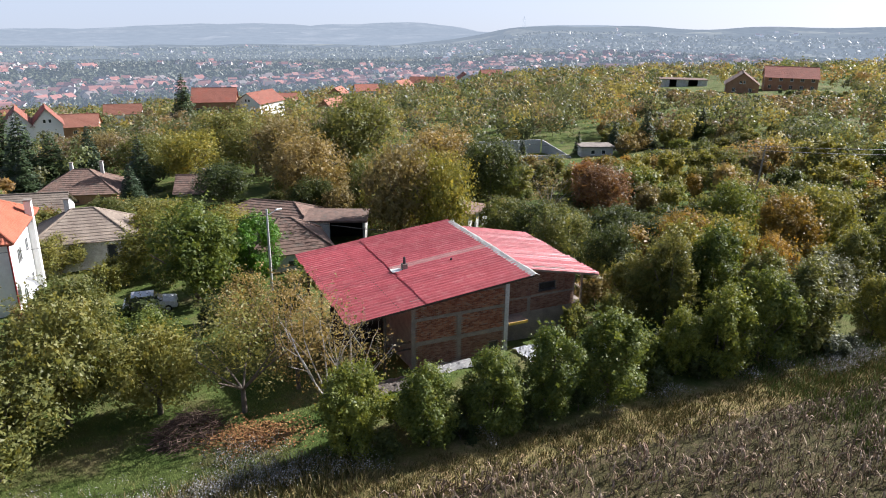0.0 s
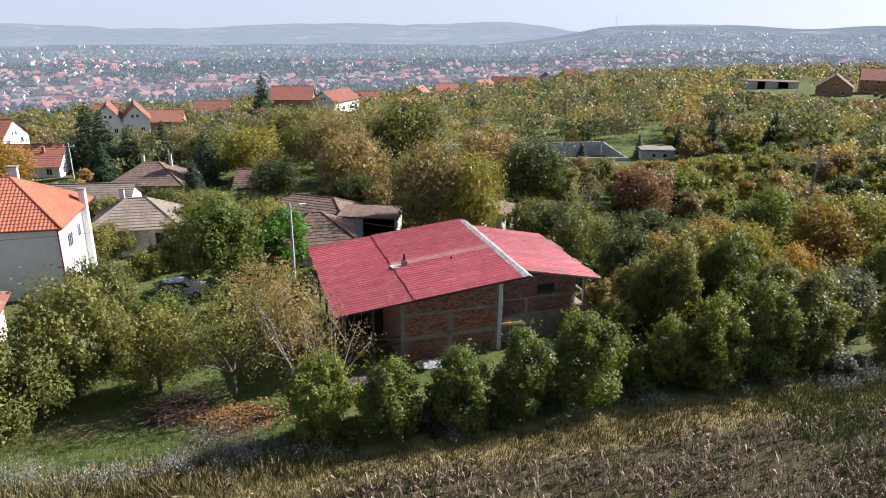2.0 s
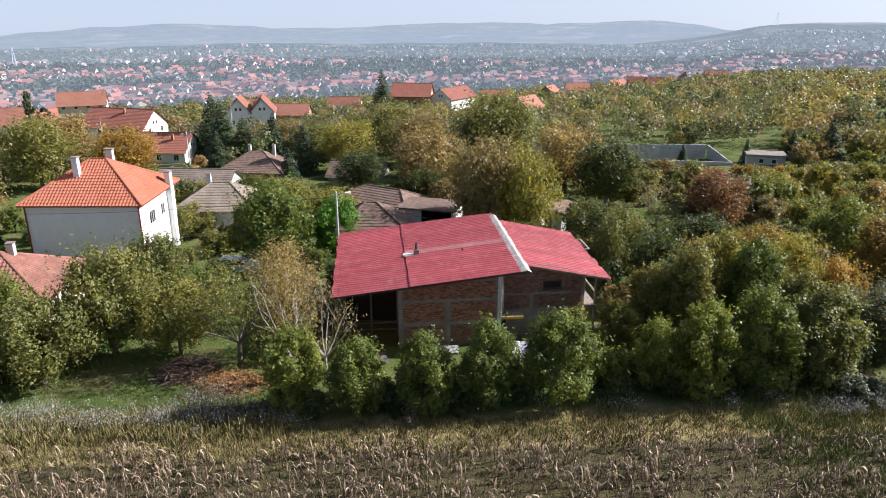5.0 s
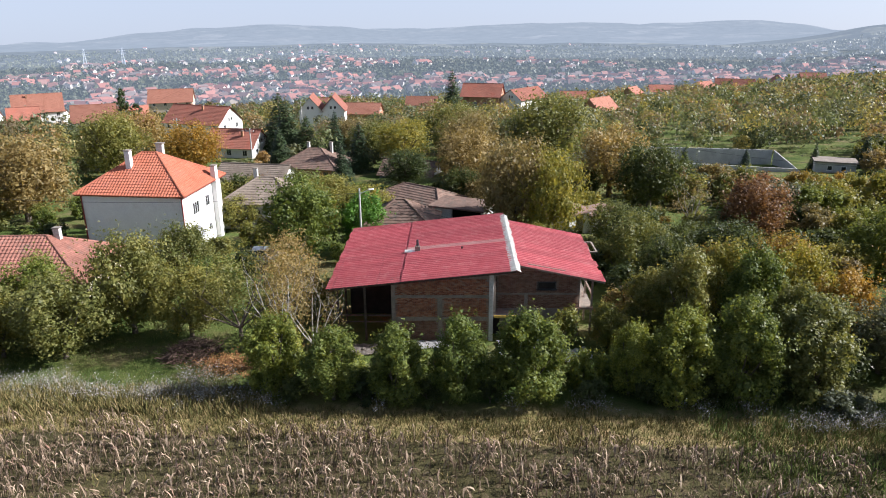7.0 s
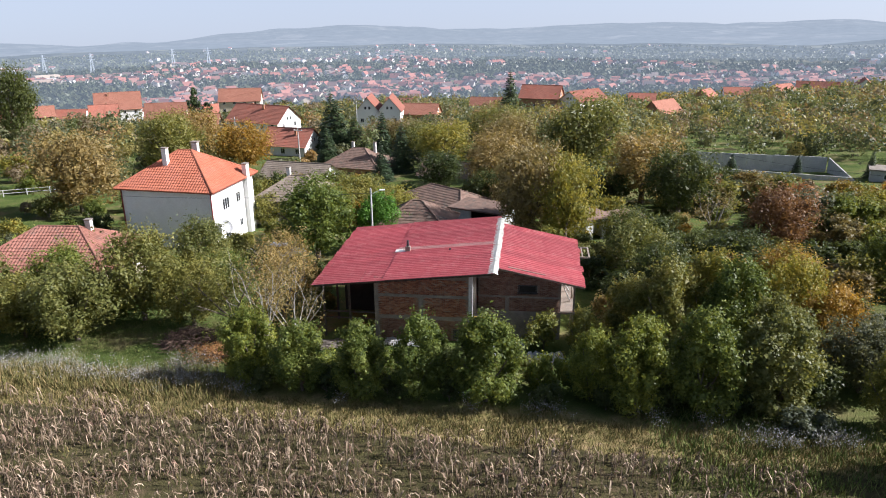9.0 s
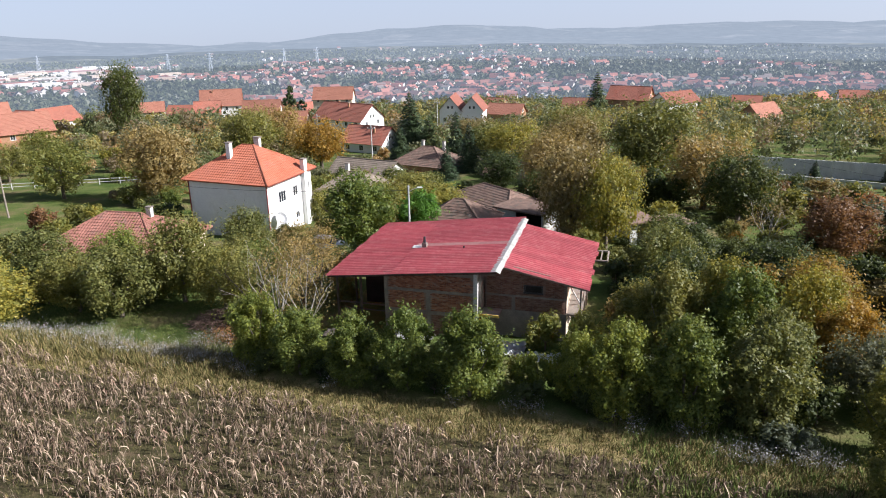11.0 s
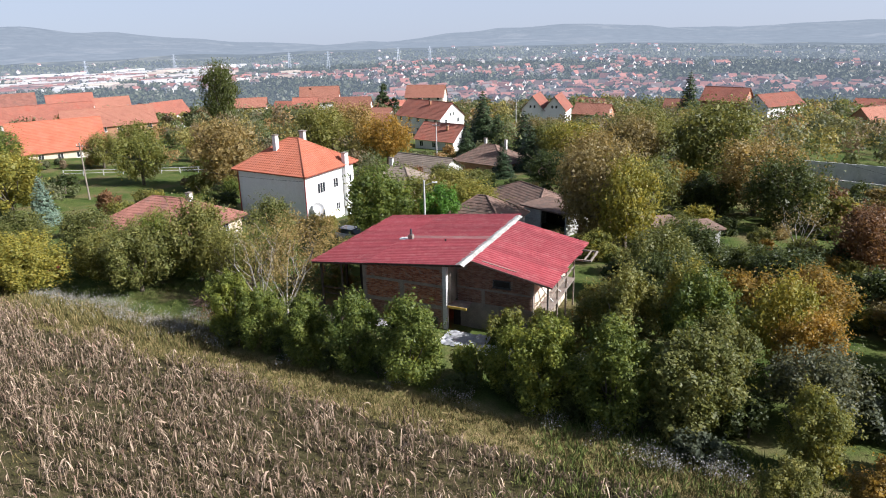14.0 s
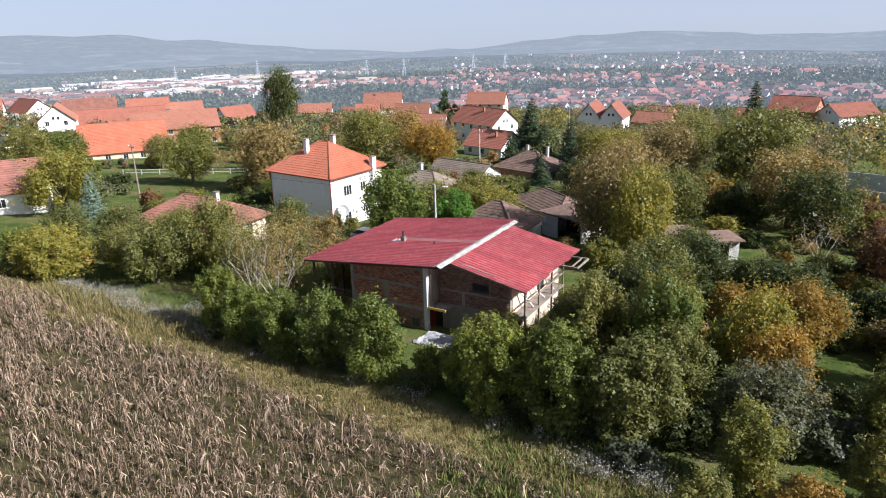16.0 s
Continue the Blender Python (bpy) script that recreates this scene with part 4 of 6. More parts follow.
gable_house(-248, 92, 79, 14, 10, 5, 9, WHITE_WALL, MUTED_TILE, "white house with an orange tile roof", z=-17.0)
gable_house(-216, 102, 100, 12, 10, 5, 9, WHITE_WALL, RED_TILE, "white house with a red gabled roof", z=-17.0)
gable_house(-229, 140, 60, 13, 10, 5, 8, CREAM_WALL, MUTED_TILE, "cream house with an orange tile roof", z=-19.4)
gable_house(-258, 40, 20, 14, 10, 5, 9, WHITE_WALL, RED_TILE, "white house with a red tile roof", z=-12.4)
gable_house(-256, 24, 79, 15, 10, 5, 9, WHITE_WALL, MUTED_TILE, "white house with an orange tile roof", z=-11.6)
gable_house(130, 272, -20, 18, 14, 5.0, 8.5, BRICK_WALL, RED_TILE, "large brick house with a red roof among trees")
gable_house(108, 262, 70, 13, 11, 3.5, 7.5, BRICK_WALL, OLD_TILE, "brick house with a dark red gabled roof among trees")
flat_shed(106, 322, land(106, 322), -10, 20, 9, 3.2, "unfinished flat-roofed brick building", [(-6, -3), (2, 6)])
for x, y, a, L, roof, wall in ((-14, 548, 5, 26, RED_TILE, WHITE_WALL), (14, 520, 95, 18, RED_TILE, WHITE_WALL), (-52, 470, 20, 15, RED_TILE, WHITE_WALL), (-72, 480, 80, 14, RED_TILE, BRICK_WALL),
                               (-95, 420, 15, 15, RED_TILE, WHITE_WALL), (34, 540, 15, 16, RED_TILE, BRICK_WALL), (-30, 500, 60, 15, RED_TILE, WHITE_WALL),
                               (-150, 330, 20, 16, MUTED_TILE, WHITE_WALL), (-205, 330, 10, 16, MUTED_TILE, BRICK_WALL),
                               (-262, 235, 15, 13, MUTED_TILE, CREAM_WALL), (-235, 225, 80, 12, RED_TILE, WHITE_WALL), (-290, 190, 40, 13, RED_TILE, WHITE_WALL), (-300, 215, 70, 13, MUTED_TILE, BRICK_WALL), (-245, 190, 20, 12, MUTED_TILE, WHITE_WALL),
                               (-262, 150, 15, 16, RED_TILE, WHITE_WALL), 
                               (-282, 118, 20, 14, RED_TILE, BRICK_WALL), (-315, 95, 15, 14, MUTED_TILE, WHITE_WALL), (-300, 60, 30, 14, MUTED_TILE, CREAM_WALL), (-340, 60, 80, 13, RED_TILE, WHITE_WALL), (-330, 130, 50, 13, MUTED_TILE, WHITE_WALL), (-320, 30, 50, 13, MUTED_TILE, WHITE_WALL)):
    gable_house(x, y, a, L, 10, 5.0, 8.8, wall, roof, {id(RED_TILE): "house with a red tile roof", id(MUTED_TILE): "house with an orange tile roof"}[id(roof)] + " down the slope", windows=math.hypot(x, y) < 360, course=0.8)


# ---- walled plot ----
def walled_plot():
    w = tagged(new("wall_north"), "long pale concrete plot wall", "wall", kind="structure")
    w.matrix_world = pose(19.0, 138.0, -7.2, 0, 0, 12)
    for i in range(10):
        part("panel", boxes((-4.2 * (i + 1) + 0.02, -4.2 * i - 0.02, 0, 0.18, -1, 3.1 - 0.06 * i)), PALE_CONCRETE, w)
    w = tagged(new("wall_east"), "sloping pale concrete plot wall", "wall", kind="structure")
    w.matrix_world = pose(19.2, 137.8, -7.2, 0, 0, -62)
    part("panel", prism([(0, 0, -1), (9.2, 0, -1), (9.2, 0, 1.4), (0, 0, 3.1)], (0, 0.18, 0)), PALE_CONCRETE, w)
    w = tagged(new("wall_south"), "low pale concrete plot wall", "wall", kind="structure")
    w.matrix_world = pose(23.3, 129.6, -6.6, 0, 0, 8)
    for i in range(7):
        part("panel", boxes((-4.2 * (i + 1) + 0.02, -4.2 * i - 0.02, 0, 0.18, -1, 1.2 - 0.03 * i)), PALE_CONCRETE, w)
    h = thing("outbuilding", pose(28.5, 132.5, -6.0, 0, 0, 4), "flat white concrete outbuilding", "outbuilding")
    part("wall", boxes((-3, 3, -2, 2, -1, 1.9)), PALE_CONCRETE, h)
    part("roof_slab", boxes((-3.3, 3.3, -2.3, 2.3, 1.9, 2.1)), CONCRETE, h)
    window_part(h, -1.2, -0.4, 0.6, 1.4, -2, bars=0)
    window_part(h, 0.8, 1.6, 0.6, 1.4, -2, bars=0)


walled_plot()

# ---- trees ----


def limb_mesh(rng, h, r, base, trunk_r, forks=7, depth=2, mat=None, name="trunk", lean=0.0):
    """A tapered trunk that forks into limbs and twigs."""
    verts, faces = [], []

    def grow(p, d, length, rad, level):
        steps = 3
        for i in range(steps):
            q = p + d * (length / steps)
            r1 = rad * (1 - 0.22)
            tube(verts, faces, p, q, rad, r1, 6 if level == 0 else 4)
            p, rad = q, r1
            d = d + np.array([rng.gauss(0, 0.1), rng.gauss(0, 0.1), rng.gauss(0.03, 0.06)])
            d /= np.linalg.norm(d)
            if level < depth and i > 0:
                for _ in range(2 if level else 1):
                    side = np.array([rng.gauss(0, 1), rng.gauss(0, 1), rng.uniform(0.1, 0.9)])
                    side /= np.linalg.norm(side)
                    e = d * 0.55 + side * 0.75
                    grow(p, e / np.linalg.norm(e), length * rng.uniform(0.5, 0.7), rad * 0.55, level + 1)

    p = np.array([0.0, 0.0, -0.3])
    q = np.array([lean, 0, max(base, 0.25) + 0.1 * h])
    tube(verts, faces, p, q, trunk_r * 1.25, trunk_r, 7)
    for k in range(forks):
        w = 2 * math.pi * (k + rng.random() * 0.7) / forks
        out = rng.uniform(0.3, 0.8)
        d = np.array([math.cos(w) * out, math.sin(w) * out, rng.uniform(0.6, 1.2)])
        grow(q.copy(), d / np.linalg.norm(d), (h - q[2]) * rng.uniform(0.5, 0.8), trunk_r * 0.6, 0 if depth > 1 else 1)
    verts = np.array(verts)
    rad = np.hypot(verts[:, 0], verts[:, 1])
    k = np.minimum(1, r * 0.97 / np.maximum(rad, 1e-3))
    verts[:, 0] *= k
    verts[:, 1] *= k
    verts[:, 2] = np.minimum(verts[:, 2], h * 0.985)
    return verts, np.array(faces)


def leaf_blades(rs, centre, normal, size):
    """A pointed three-cornered leaf at each centre."""
    n = len(centre)
    normal = normal / (np.linalg.norm(normal, axis=1, keepdims=True) + 1e-9)
    a = np.cross(normal, rs.normal(size=(n, 3)))
    a /= np.linalg.norm(a, axis=1, keepdims=True) + 1e-9
    b = np.cross(normal, a)
    s = size * rs.uniform(0.6, 1.35, (n, 1))
    k = rs.uniform(0.25, 0.5, (n, 1))
    v = np.stack([centre - a * s * 0.5 - b * s * k, centre + a * s * 0.62 - normal * s * 0.12, centre - a * s * 0.25 + b * s * (0.8 - k)], 1).reshape(-1, 3)
    return v, np.arange(3 * n).reshape(-1, 3)


def crown_points(rs, h, r, base, n, lobes, column=0.0, ragged=0.2):
    """Leaf places and their outward directions on a heap of lobes; column 1 is a pillar, 0 a ball."""
    c, q = [], []
    zc, zr = (base + h) / 2, (h - base) / 2
    for k in range(lobes):
        f = (k + 0.5) / lobes
        z = -0.86 + 1.66 * f if column else rs.uniform(-0.75, 0.8)
        prof = (math.sqrt(max(0.05, 1 - z * z))) * (1 - column) + column * min(1, 1.25 * (1 - max(0, z) ** 2.2) * (0.75 + 0.25 * min(1, (z + 1) * 2)))
        w = rs.uniform(0, 2 * math.pi)
        d = r * prof * math.sqrt(rs.uniform(0.12, 1)) * 0.76
        c.append((d * math.cos(w), d * math.sin(w), zc + zr * z * 0.86))
        q.append(r * rs.uniform(0.16, 0.36) * (0.55 + 0.45 * prof))
    c, q = np.array(c), np.array(q)
    c[0], q[0] = (0, 0, h - zr * 0.3), r * 0.33
    pick = rs.choice(lobes, n, p=q ** 2 / np.sum(q ** 2))
    d = rs.normal(size=(n, 3))
    d /= np.linalg.norm(d, axis=1, keepdims=True)
    rad = q[pick] * (1 + rs.normal(0, ragged, n)) * rs.uniform(0.72, 1.06, n)
    p = c[pick] + d * rad[:, None] * (0.88, 0.88, 1.3)
    keep = np.ones(n, bool)
    for k in range(lobes):
        keep &= (np.linalg.norm(p - c[k], axis=1) > q[k] * 0.6)
    keep &= (p[:, 2] > base * 0.6 + 0.05) & (p[:, 2] < h * 1.03)
    p, d = p[keep], (d + rs.normal(0, 0.45, d.shape) + (0, 0, 0.25))[keep]
    # loose shoots that break the outline
    shoots = lobes * 4
    which = rs.randint(0, lobes, shoots)
    way = rs.normal(size=(shoots, 3)) + (0, 0, 1.1)
    way /= np.linalg.norm(way, axis=1, keepdims=True)
    m = max(5, n // (shoots * 5))
    f = rs.uniform(0.8, 2.3, (shoots, m, 1))
    sp = c[which][:, None, :] + way[:, None, :] * q[which][:, None, None] * f + rs.normal(0, 0.035 * r, (shoots, m, 3))
    sp = sp.reshape(-1, 3)
    sd = np.repeat(way, m, 0) + rs.normal(0, 0.7, sp.shape)
    ok = (sp[:, 2] > base) & (sp[:, 2] < h * 1.08)
    return np.vstack([p, sp[ok]]), np.vstack([d, sd[ok]]), c, q


def make_tree(name, seed, h, r, base, n, size, lobes, column=0.0, trunk_r=0.16, forks=5, depth=1, bark=None, hearts=True, ragged=0.2, with_crown=True, label="tree", category="tree"):
    rng, rs = random.Random(seed), np.random.RandomState(seed)
    t = thing(name, Matrix(), label, category)
    v, f = limb_mesh(rng, h * 0.93, r * 0.9, base, trunk_r, forks, depth)
    ob = new("trunk", raw_mesh("trunk", v, f, bark or BARK))
    ob.parent = t
    if with_crown:
        p, d, c, q = crown_points(rs, h, r, base, n, lobes, column, ragged)
        lv, lf = leaf_blades(rs, p, d, size)
        if hearts:
            hv, hf = leaf_blades(rs, np.repeat(c, 22, 0) + rs.normal(size=(len(c) * 22, 3)) * np.repeat(q, 22)[:, None] * 0.3, rs.normal(size=(len(c) * 22, 3)), size * 2.4)
            lf = np.vstack([lf, hf + len(lv)])
            lv = np.vstack([lv, hv])
        ob = new("crown", raw_mesh("crown", lv, lf, LEAF["green"]))
        ob.parent = t
    return t


def make_conifer(name, seed, h, r, n, size, tiers, label):
    rng, rs = random.Random(seed), np.random.RandomState(seed)
    t = thing(name, Matrix(), label, "tree")
    verts, faces = [], []
    tube(verts, faces, (0, 0, -0.3), (0, 0, h * 0.97), 0.02 * h, 0.02, 7)
    P, D = [], []
    for k in range(tiers):
        z = h * (0.06 + 0.9 * k / tiers)
        rr = r * (1 - k / tiers) ** 0.85 * rs.uniform(0.8, 1.1) + 0.12
        m = max(5, int(11 * (1 - k / tiers)) + 3)
        for j in range(m):
            w = 2 * math.pi * (j + rs.uniform(0, 0.6)) / m
            L = rr * rs.uniform(0.75, 1.1)
            tip = (math.cos(w) * L, math.sin(w) * L, z - 0.22 * L)
            tube(verts, faces, (0, 0, z), tip, 0.035, 0.01, 3)
            c = max(3, int(n * L / (r * tiers * 5)))
            f = np.sqrt(rs.uniform(0.05, 1, c))
            side = rs.normal(0, 0.16 * L, c)
            P.append(np.stack([np.cos(w) * L * f - np.sin(w) * side, np.sin(w) * L * f + np.cos(w) * side, z - 0.22 * L * f * f + rs.normal(0, 0.08, c)], 1))
            D.append(np.stack([np.cos(w) * np.ones(c) * 0.5, np.sin(w) * np.ones(c) * 0.5, np.ones(c)], 1) + rs.normal(0, 0.35, (c, 3)))
    ob = new("trunk", raw_mesh("trunk", verts, faces, BARK))
    ob.parent = t
    lv, lf = leaf_blades(rs, np.vstack(P), np.vstack(D), size)
    ob = new("crown", raw_mesh("crown", lv, lf, LEAF["conifer"]))
    ob.parent = t
    return t


FORMS = {}


def form(key, h, r, *made):
    FORMS[key] = (h, r, made)


form("hedge", 5.5, 2.0, *[make_tree("tree", 10 + i, 5.5, 2.0, 0.1, 12500, 0.13, 38, 0.9, 0.1, 5, 1, ragged=0.14) for i in range(3)])
form("round", 6.5, 3.3, *[make_tree("tree", 20 + i, 6.5, 3.3, 0.7, 9000, 0.175, 40, 0.1, 0.16, 6, 1, ragged=0.18) for i in range(3)])
form("airy", 9.5, 5.4, *[make_tree("tree", 30 + i, 9.5, 5.4, 1.2, 11000, 0.24, 56, 0.1, 0.28, 7, 2, ragged=0.2) for i in range(2)])
form("thin", 7.5, 2.8, *[make_tree("tree", 40 + i, 7.5, 2.8, 0.8, 4200, 0.13, 30, 0.3, 0.12, 6, 2, hearts=False, ragged=0.25) for i in range(2)])
form("mid", 6.5, 3.2, *[make_tree("tree", 50 + i, 6.5, 3.2, 0.1, 2100, 0.3, 26, 0.15, 0.16, 4, 1, ragged=0.2) for i in range(4)])
form("bare", 7.5, 2.8, *[make_tree("tree", 60 + i, 7.5, 2.8, 0.6, 700, 0.15, 14, 0.2, 0.1, 7, 2, PALE_BARK, hearts=False, ragged=0.3) for i in range(2)])
form("shrub", 2.4, 1.5, *[make_tree("shrub", 70 + i, 2.4, 1.5, 0.05, 1600, 0.155, 13, 0.2, 0.05, 5, 1, label="shrub", category="shrub") for i in range(2)])
form("conifer", 12.0, 3.0, *[make_conifer("tree", 80 + i, 12, 3.0, 5000, 0.34, 24, "dark conifer") for i in range(2)])
form("cypress", 12.0, 1.5, make_tree("tree", 90, 12, 1.5, 0.2, 7000, 0.22, 26, 1.0, 0.16, 4, 1))
WORDS = {"green": "green-leaved", "olive": "olive green", "yellow": "yellowing", "orange": "orange autumn", "brown": "brown-leaved autumn", "red": "reddish brown autumn", "dark": "dark green",
         "ivy": "ivy-covered bright green", "grey": "grey-green", "conifer": "dark needled", "blue": "blue-grey needled"}
KINDS = {"hedge": "bushy upright garden tree", "round": "round garden tree", "airy": "broad walnut tree", "thin": "thin sparse garden tree", "mid": "orchard tree on the slope", "bare": "nearly leafless tree with pale limbs",
         "shrub": "shrub in the grass", "conifer": "spruce tree", "cypress": "slim cypress tree"}
PLANTED = []
tree_rng = random.Random(77)


def plant(key, colour, x, y, h, r, group="garden trees"):
    fh, fr, made = FORMS[key]
    k = r / fr
    m = pose(x, y, land(x, y) - 0.05, 0, 0, tree_rng.uniform(0, 360)) @ Matrix.Diagonal((k, k, h / fh, 1))
    t = copy_thing(tree_rng.choice(made), m)
    t["label"], t["group"] = WORDS[colour] + " " + KINDS[key], group
    for o in t.children:
        if o.name.startswith("crown"):
            o.material_slots[0].link = "OBJECT"
            o.material_slots[0].material = LEAF[colour]
    PLANTED.append((x, y, r))


# the row behind the verge
for c, x, y, h, r in (("green", -4.2, 29.2, 5.0, 1.8), ("green", -0.6, 29.7, 4.5, 1.75), ("green", 2.6, 31.0, 4.7, 1.8), ("green", 5.8, 32.4, 5.3, 1.8), ("green", 9.2, 34.0, 5.6, 2.2),
                      ("green", 14.0, 37.4, 4.4, 1.45), ("green", 16.6, 37.6, 5.8, 2.0), ("green", 19.6, 39.2, 6.2, 2.3), ("olive", 23.3, 41.0, 6.2, 2.5)):
    plant("hedge", c, x, y, h, r, "hedge row")
for k, c, x, y, h, r in (("shrub", "green", 11.6, 36.6, 2.6, 1.3), ("shrub", "dark", -2.4, 28.7, 1.5, 1.1), ("shrub", "dark", 1.0, 30.0, 1.3, 1.0), ("shrub", "dark", 4.3, 31.5, 1.4, 1.1), ("shrub", "dark", 7.4, 33.0, 1.4, 1.0),
                         ("shrub", "dark", 12.2, 35.2, 1.4, 1.2), ("shrub", "dark", 15.2, 36.8, 1.5, 1.0), ("shrub", "dark", 18.0, 38.0, 1.5, 1.1), ("shrub", "dark", 21.4, 39.6, 1.6, 1.2), ("shrub", "grey", 24.6, 39.4, 1.6, 1.5), ("shrub", "yellow", 8.9, 42.6, 2.6, 1.5), ("hedge", "yellow", 11.6, 43.0, 3.4, 1.4), ("hedge", "olive", 13.4, 46.6, 5.0, 1.9)):
    plant(k, c, x, y, h, r, "undergrowth")
# scrub that fills the ground behind the row and beside the house
scrub = random.Random(91)
for i in range(17):
    s = -2.5 + i * 1.85 + scrub.uniform(-0.5, 0.5)
    v = scrub.uniform(4.2, 6.0)
    if 11 < s < 13.5:
        continue
    plant("shrub", scrub.choice(("dark", "dark", "olive", "green")), 0.922 * s - 0.386 * v, 26.7 + 0.386 * s + 0.922 * v, scrub.uniform(1.4, 2.2), scrub.uniform(1.2, 1.6), "undergrowth")
for c, x, y, h, r in (("olive", 12.4, 45.6, 2.4, 1.7), ("brown", 11.6, 49.2, 2.6, 1.7), ("yellow", 12.6, 52.0, 3.0, 1.9), ("dark", 10.0, 54.6, 2.6, 2.0), ("olive", 13.4, 57.2, 2.8, 2.1), ("dark", 6.6, 57.6, 2.6, 2.0), ("olive", 8.0, 61.0, 2.8, 2.1), ("dark", 14.8, 61.8, 2.6, 2.2),
                      ("dark", 18.6, 55.8, 2.4, 2.0), ("olive", 4.2, 62.6, 2.4, 2.0), ("dark", 25.2, 43.4, 2.4, 1.8), ("grey", 29.0, 47.8, 2.6, 2.0), ("dark", 33.6, 49.2, 2.4, 2.0), ("dark", 28.4, 53.6, 2.2, 2.0), ("olive", -9.0, 40.6, 2.4, 1.8), ("dark", -11.2, 49.0, 2.4, 2.0), ("olive", -11.0, 53.0, 2.2, 1.8), ("dark", -16.5, 47.5, 2.4, 2.0),
                      ("olive", -66.0, 52.0, 3.0, 2.6), ("dark", -72.0, 60.0, 3.2, 2.8), ("green", -88.0, 62.0, 3.6, 3.0), ("olive", -60.0, 42.0, 2.6, 2.4), ("dark", -78.0, 36.0, 3.0, 2.6), ("yellow", -100.0, 66.0, 4.5, 3.4), ("green", -92.0, 34.0, 3.6, 3.0), ("dark", -52.0, 50.0, 2.6, 2.4)):
    plant("shrub", c, x, y, h, r, "undergrowth")
under = random.Random(44)
for i in range(80):
    s, v = under.uniform(14, 44), under.uniform(7, 62)
    x, y = 0.922 * s - 0.386 * v, 26.7 + 0.386 * s + 0.922 * v
    if math.hypot(x - 1, y - 46) < 13 or math.hypot(x - 2, y - 76) < 7:
        continue
    h = under.uniform(0.9, 2.3)
    plant("shrub", under.choices(("dark", "olive", "grey", "brown", "green", "yellow"), (5, 4, 2, 2, 2, 1))[0], x, y, h, h * under.uniform(0.8, 1.2), "undergrowth")
# left garden
for k, c, x, y, h, r in (("round", "olive", -21.4, 28.6, 5.8, 3.5), ("round", "olive", -26.2, 27.4, 5.0, 2.8), ("round", "olive", -20.6, 33.6, 7.6, 3.6), ("round", "olive", -15.8, 34.4, 5.2, 2.9), ("thin", "olive", -10.9, 34.0, 7.4, 3.1),
                         ("thin", "brown", -8.4, 36.4, 7.6, 2.9), ("bare", "brown", -6.0, 32.4, 7.8, 2.6), ("bare", "brown", -4.6, 33.6, 6.6, 2.3), ("round", "green", -18.6, 40.0, 4.2, 2.6), ("round", "green", -20.0, 53.0, 8.4, 4.6), ("round", "olive", -28.2, 49.6, 2.8, 1.8),
                         ("hedge", "ivy", -16.6, 58.6, 6.0, 2.6), ("round", "olive", -25.0, 43.0, 6.0, 3.0), ("round", "yellow", -29.5, 21.5, 5.4, 4.6), ("round", "olive", -35.0, 28.5, 5.6, 3.4), ("round", "green", -30.0, 33.0, 5.6, 3.0),
                         ("shrub", "olive", -29.5, 50.0, 2.0, 1.6), ("shrub", "olive", -13.0, 44.5, 3.0, 2.0), ("thin", "brown", -12.5, 41.5, 6.0, 2.8), ("shrub", "ivy", -12.2, 57.4, 1.8, 2.2), ("shrub", "dark", -22.0, 47.0, 2.6, 2.2),
                         ("round", "yellow", -26.5, 62.0, 5.6, 4.2), ("round", "yellow", -22.0, 68.0, 4.8, 4.0), ("round", "olive", -29.5, 71.0, 5.2, 4.0), ("round", "dark", -15.5, 80.0, 5.4, 3.4), ("round", "olive", -38.5, 78.0, 4.6, 3.6), ("shrub", "red", -54.5, 35.5, 3.8, 2.6), ("conifer", "blue", -58.0, 29.0, 6.6, 2.2),
                         ("round", "yellow", -64.0, 26.5, 8.6, 5.6), ("airy", "olive", -82.0, 84.0, 11.5, 7.2), ("airy", "brown", -90.0, 96.0, 11, 6.6), ("airy", "orange", -74.0, 94.0, 9.6, 6.0), ("airy", "dark", -149.6, 93.5, 19.0, 6.5), ("round", "yellow", -112.0, 58.0, 7.5, 4.5),
                         ("airy", "olive", -105.6, 26.2, 8.5, 6), ("airy", "green", -106.8, 32.5, 7.5, 5), ("round", "yellow", -79.2, 48.0, 8.5, 5), ("airy", "olive", -101.8, 48.3, 6.5, 4), ("airy", "brown", -66.2, 56.8, 11, 7), ("round", "olive", -37.0, 63.5, 4, 3), ("round", "green", -32.1, 18.5, 4.5, 3.0), ("round", "yellow", -26.5, 20.3, 5, 3.6), ("shrub", "dark", -44.5, 46.0, 2.4, 2.0), ("shrub", "olive", -47.0, 30.0, 3.0, 2.2), ("round", "olive", -44.0, 24.0, 4.6, 3.2), ("round", "orange", -52.0, 66.0, 5.5, 3.8), ("round", "dark", -60.0, 70.0, 4.5, 3.0)):
    plant(k, c, x, y, h, r)
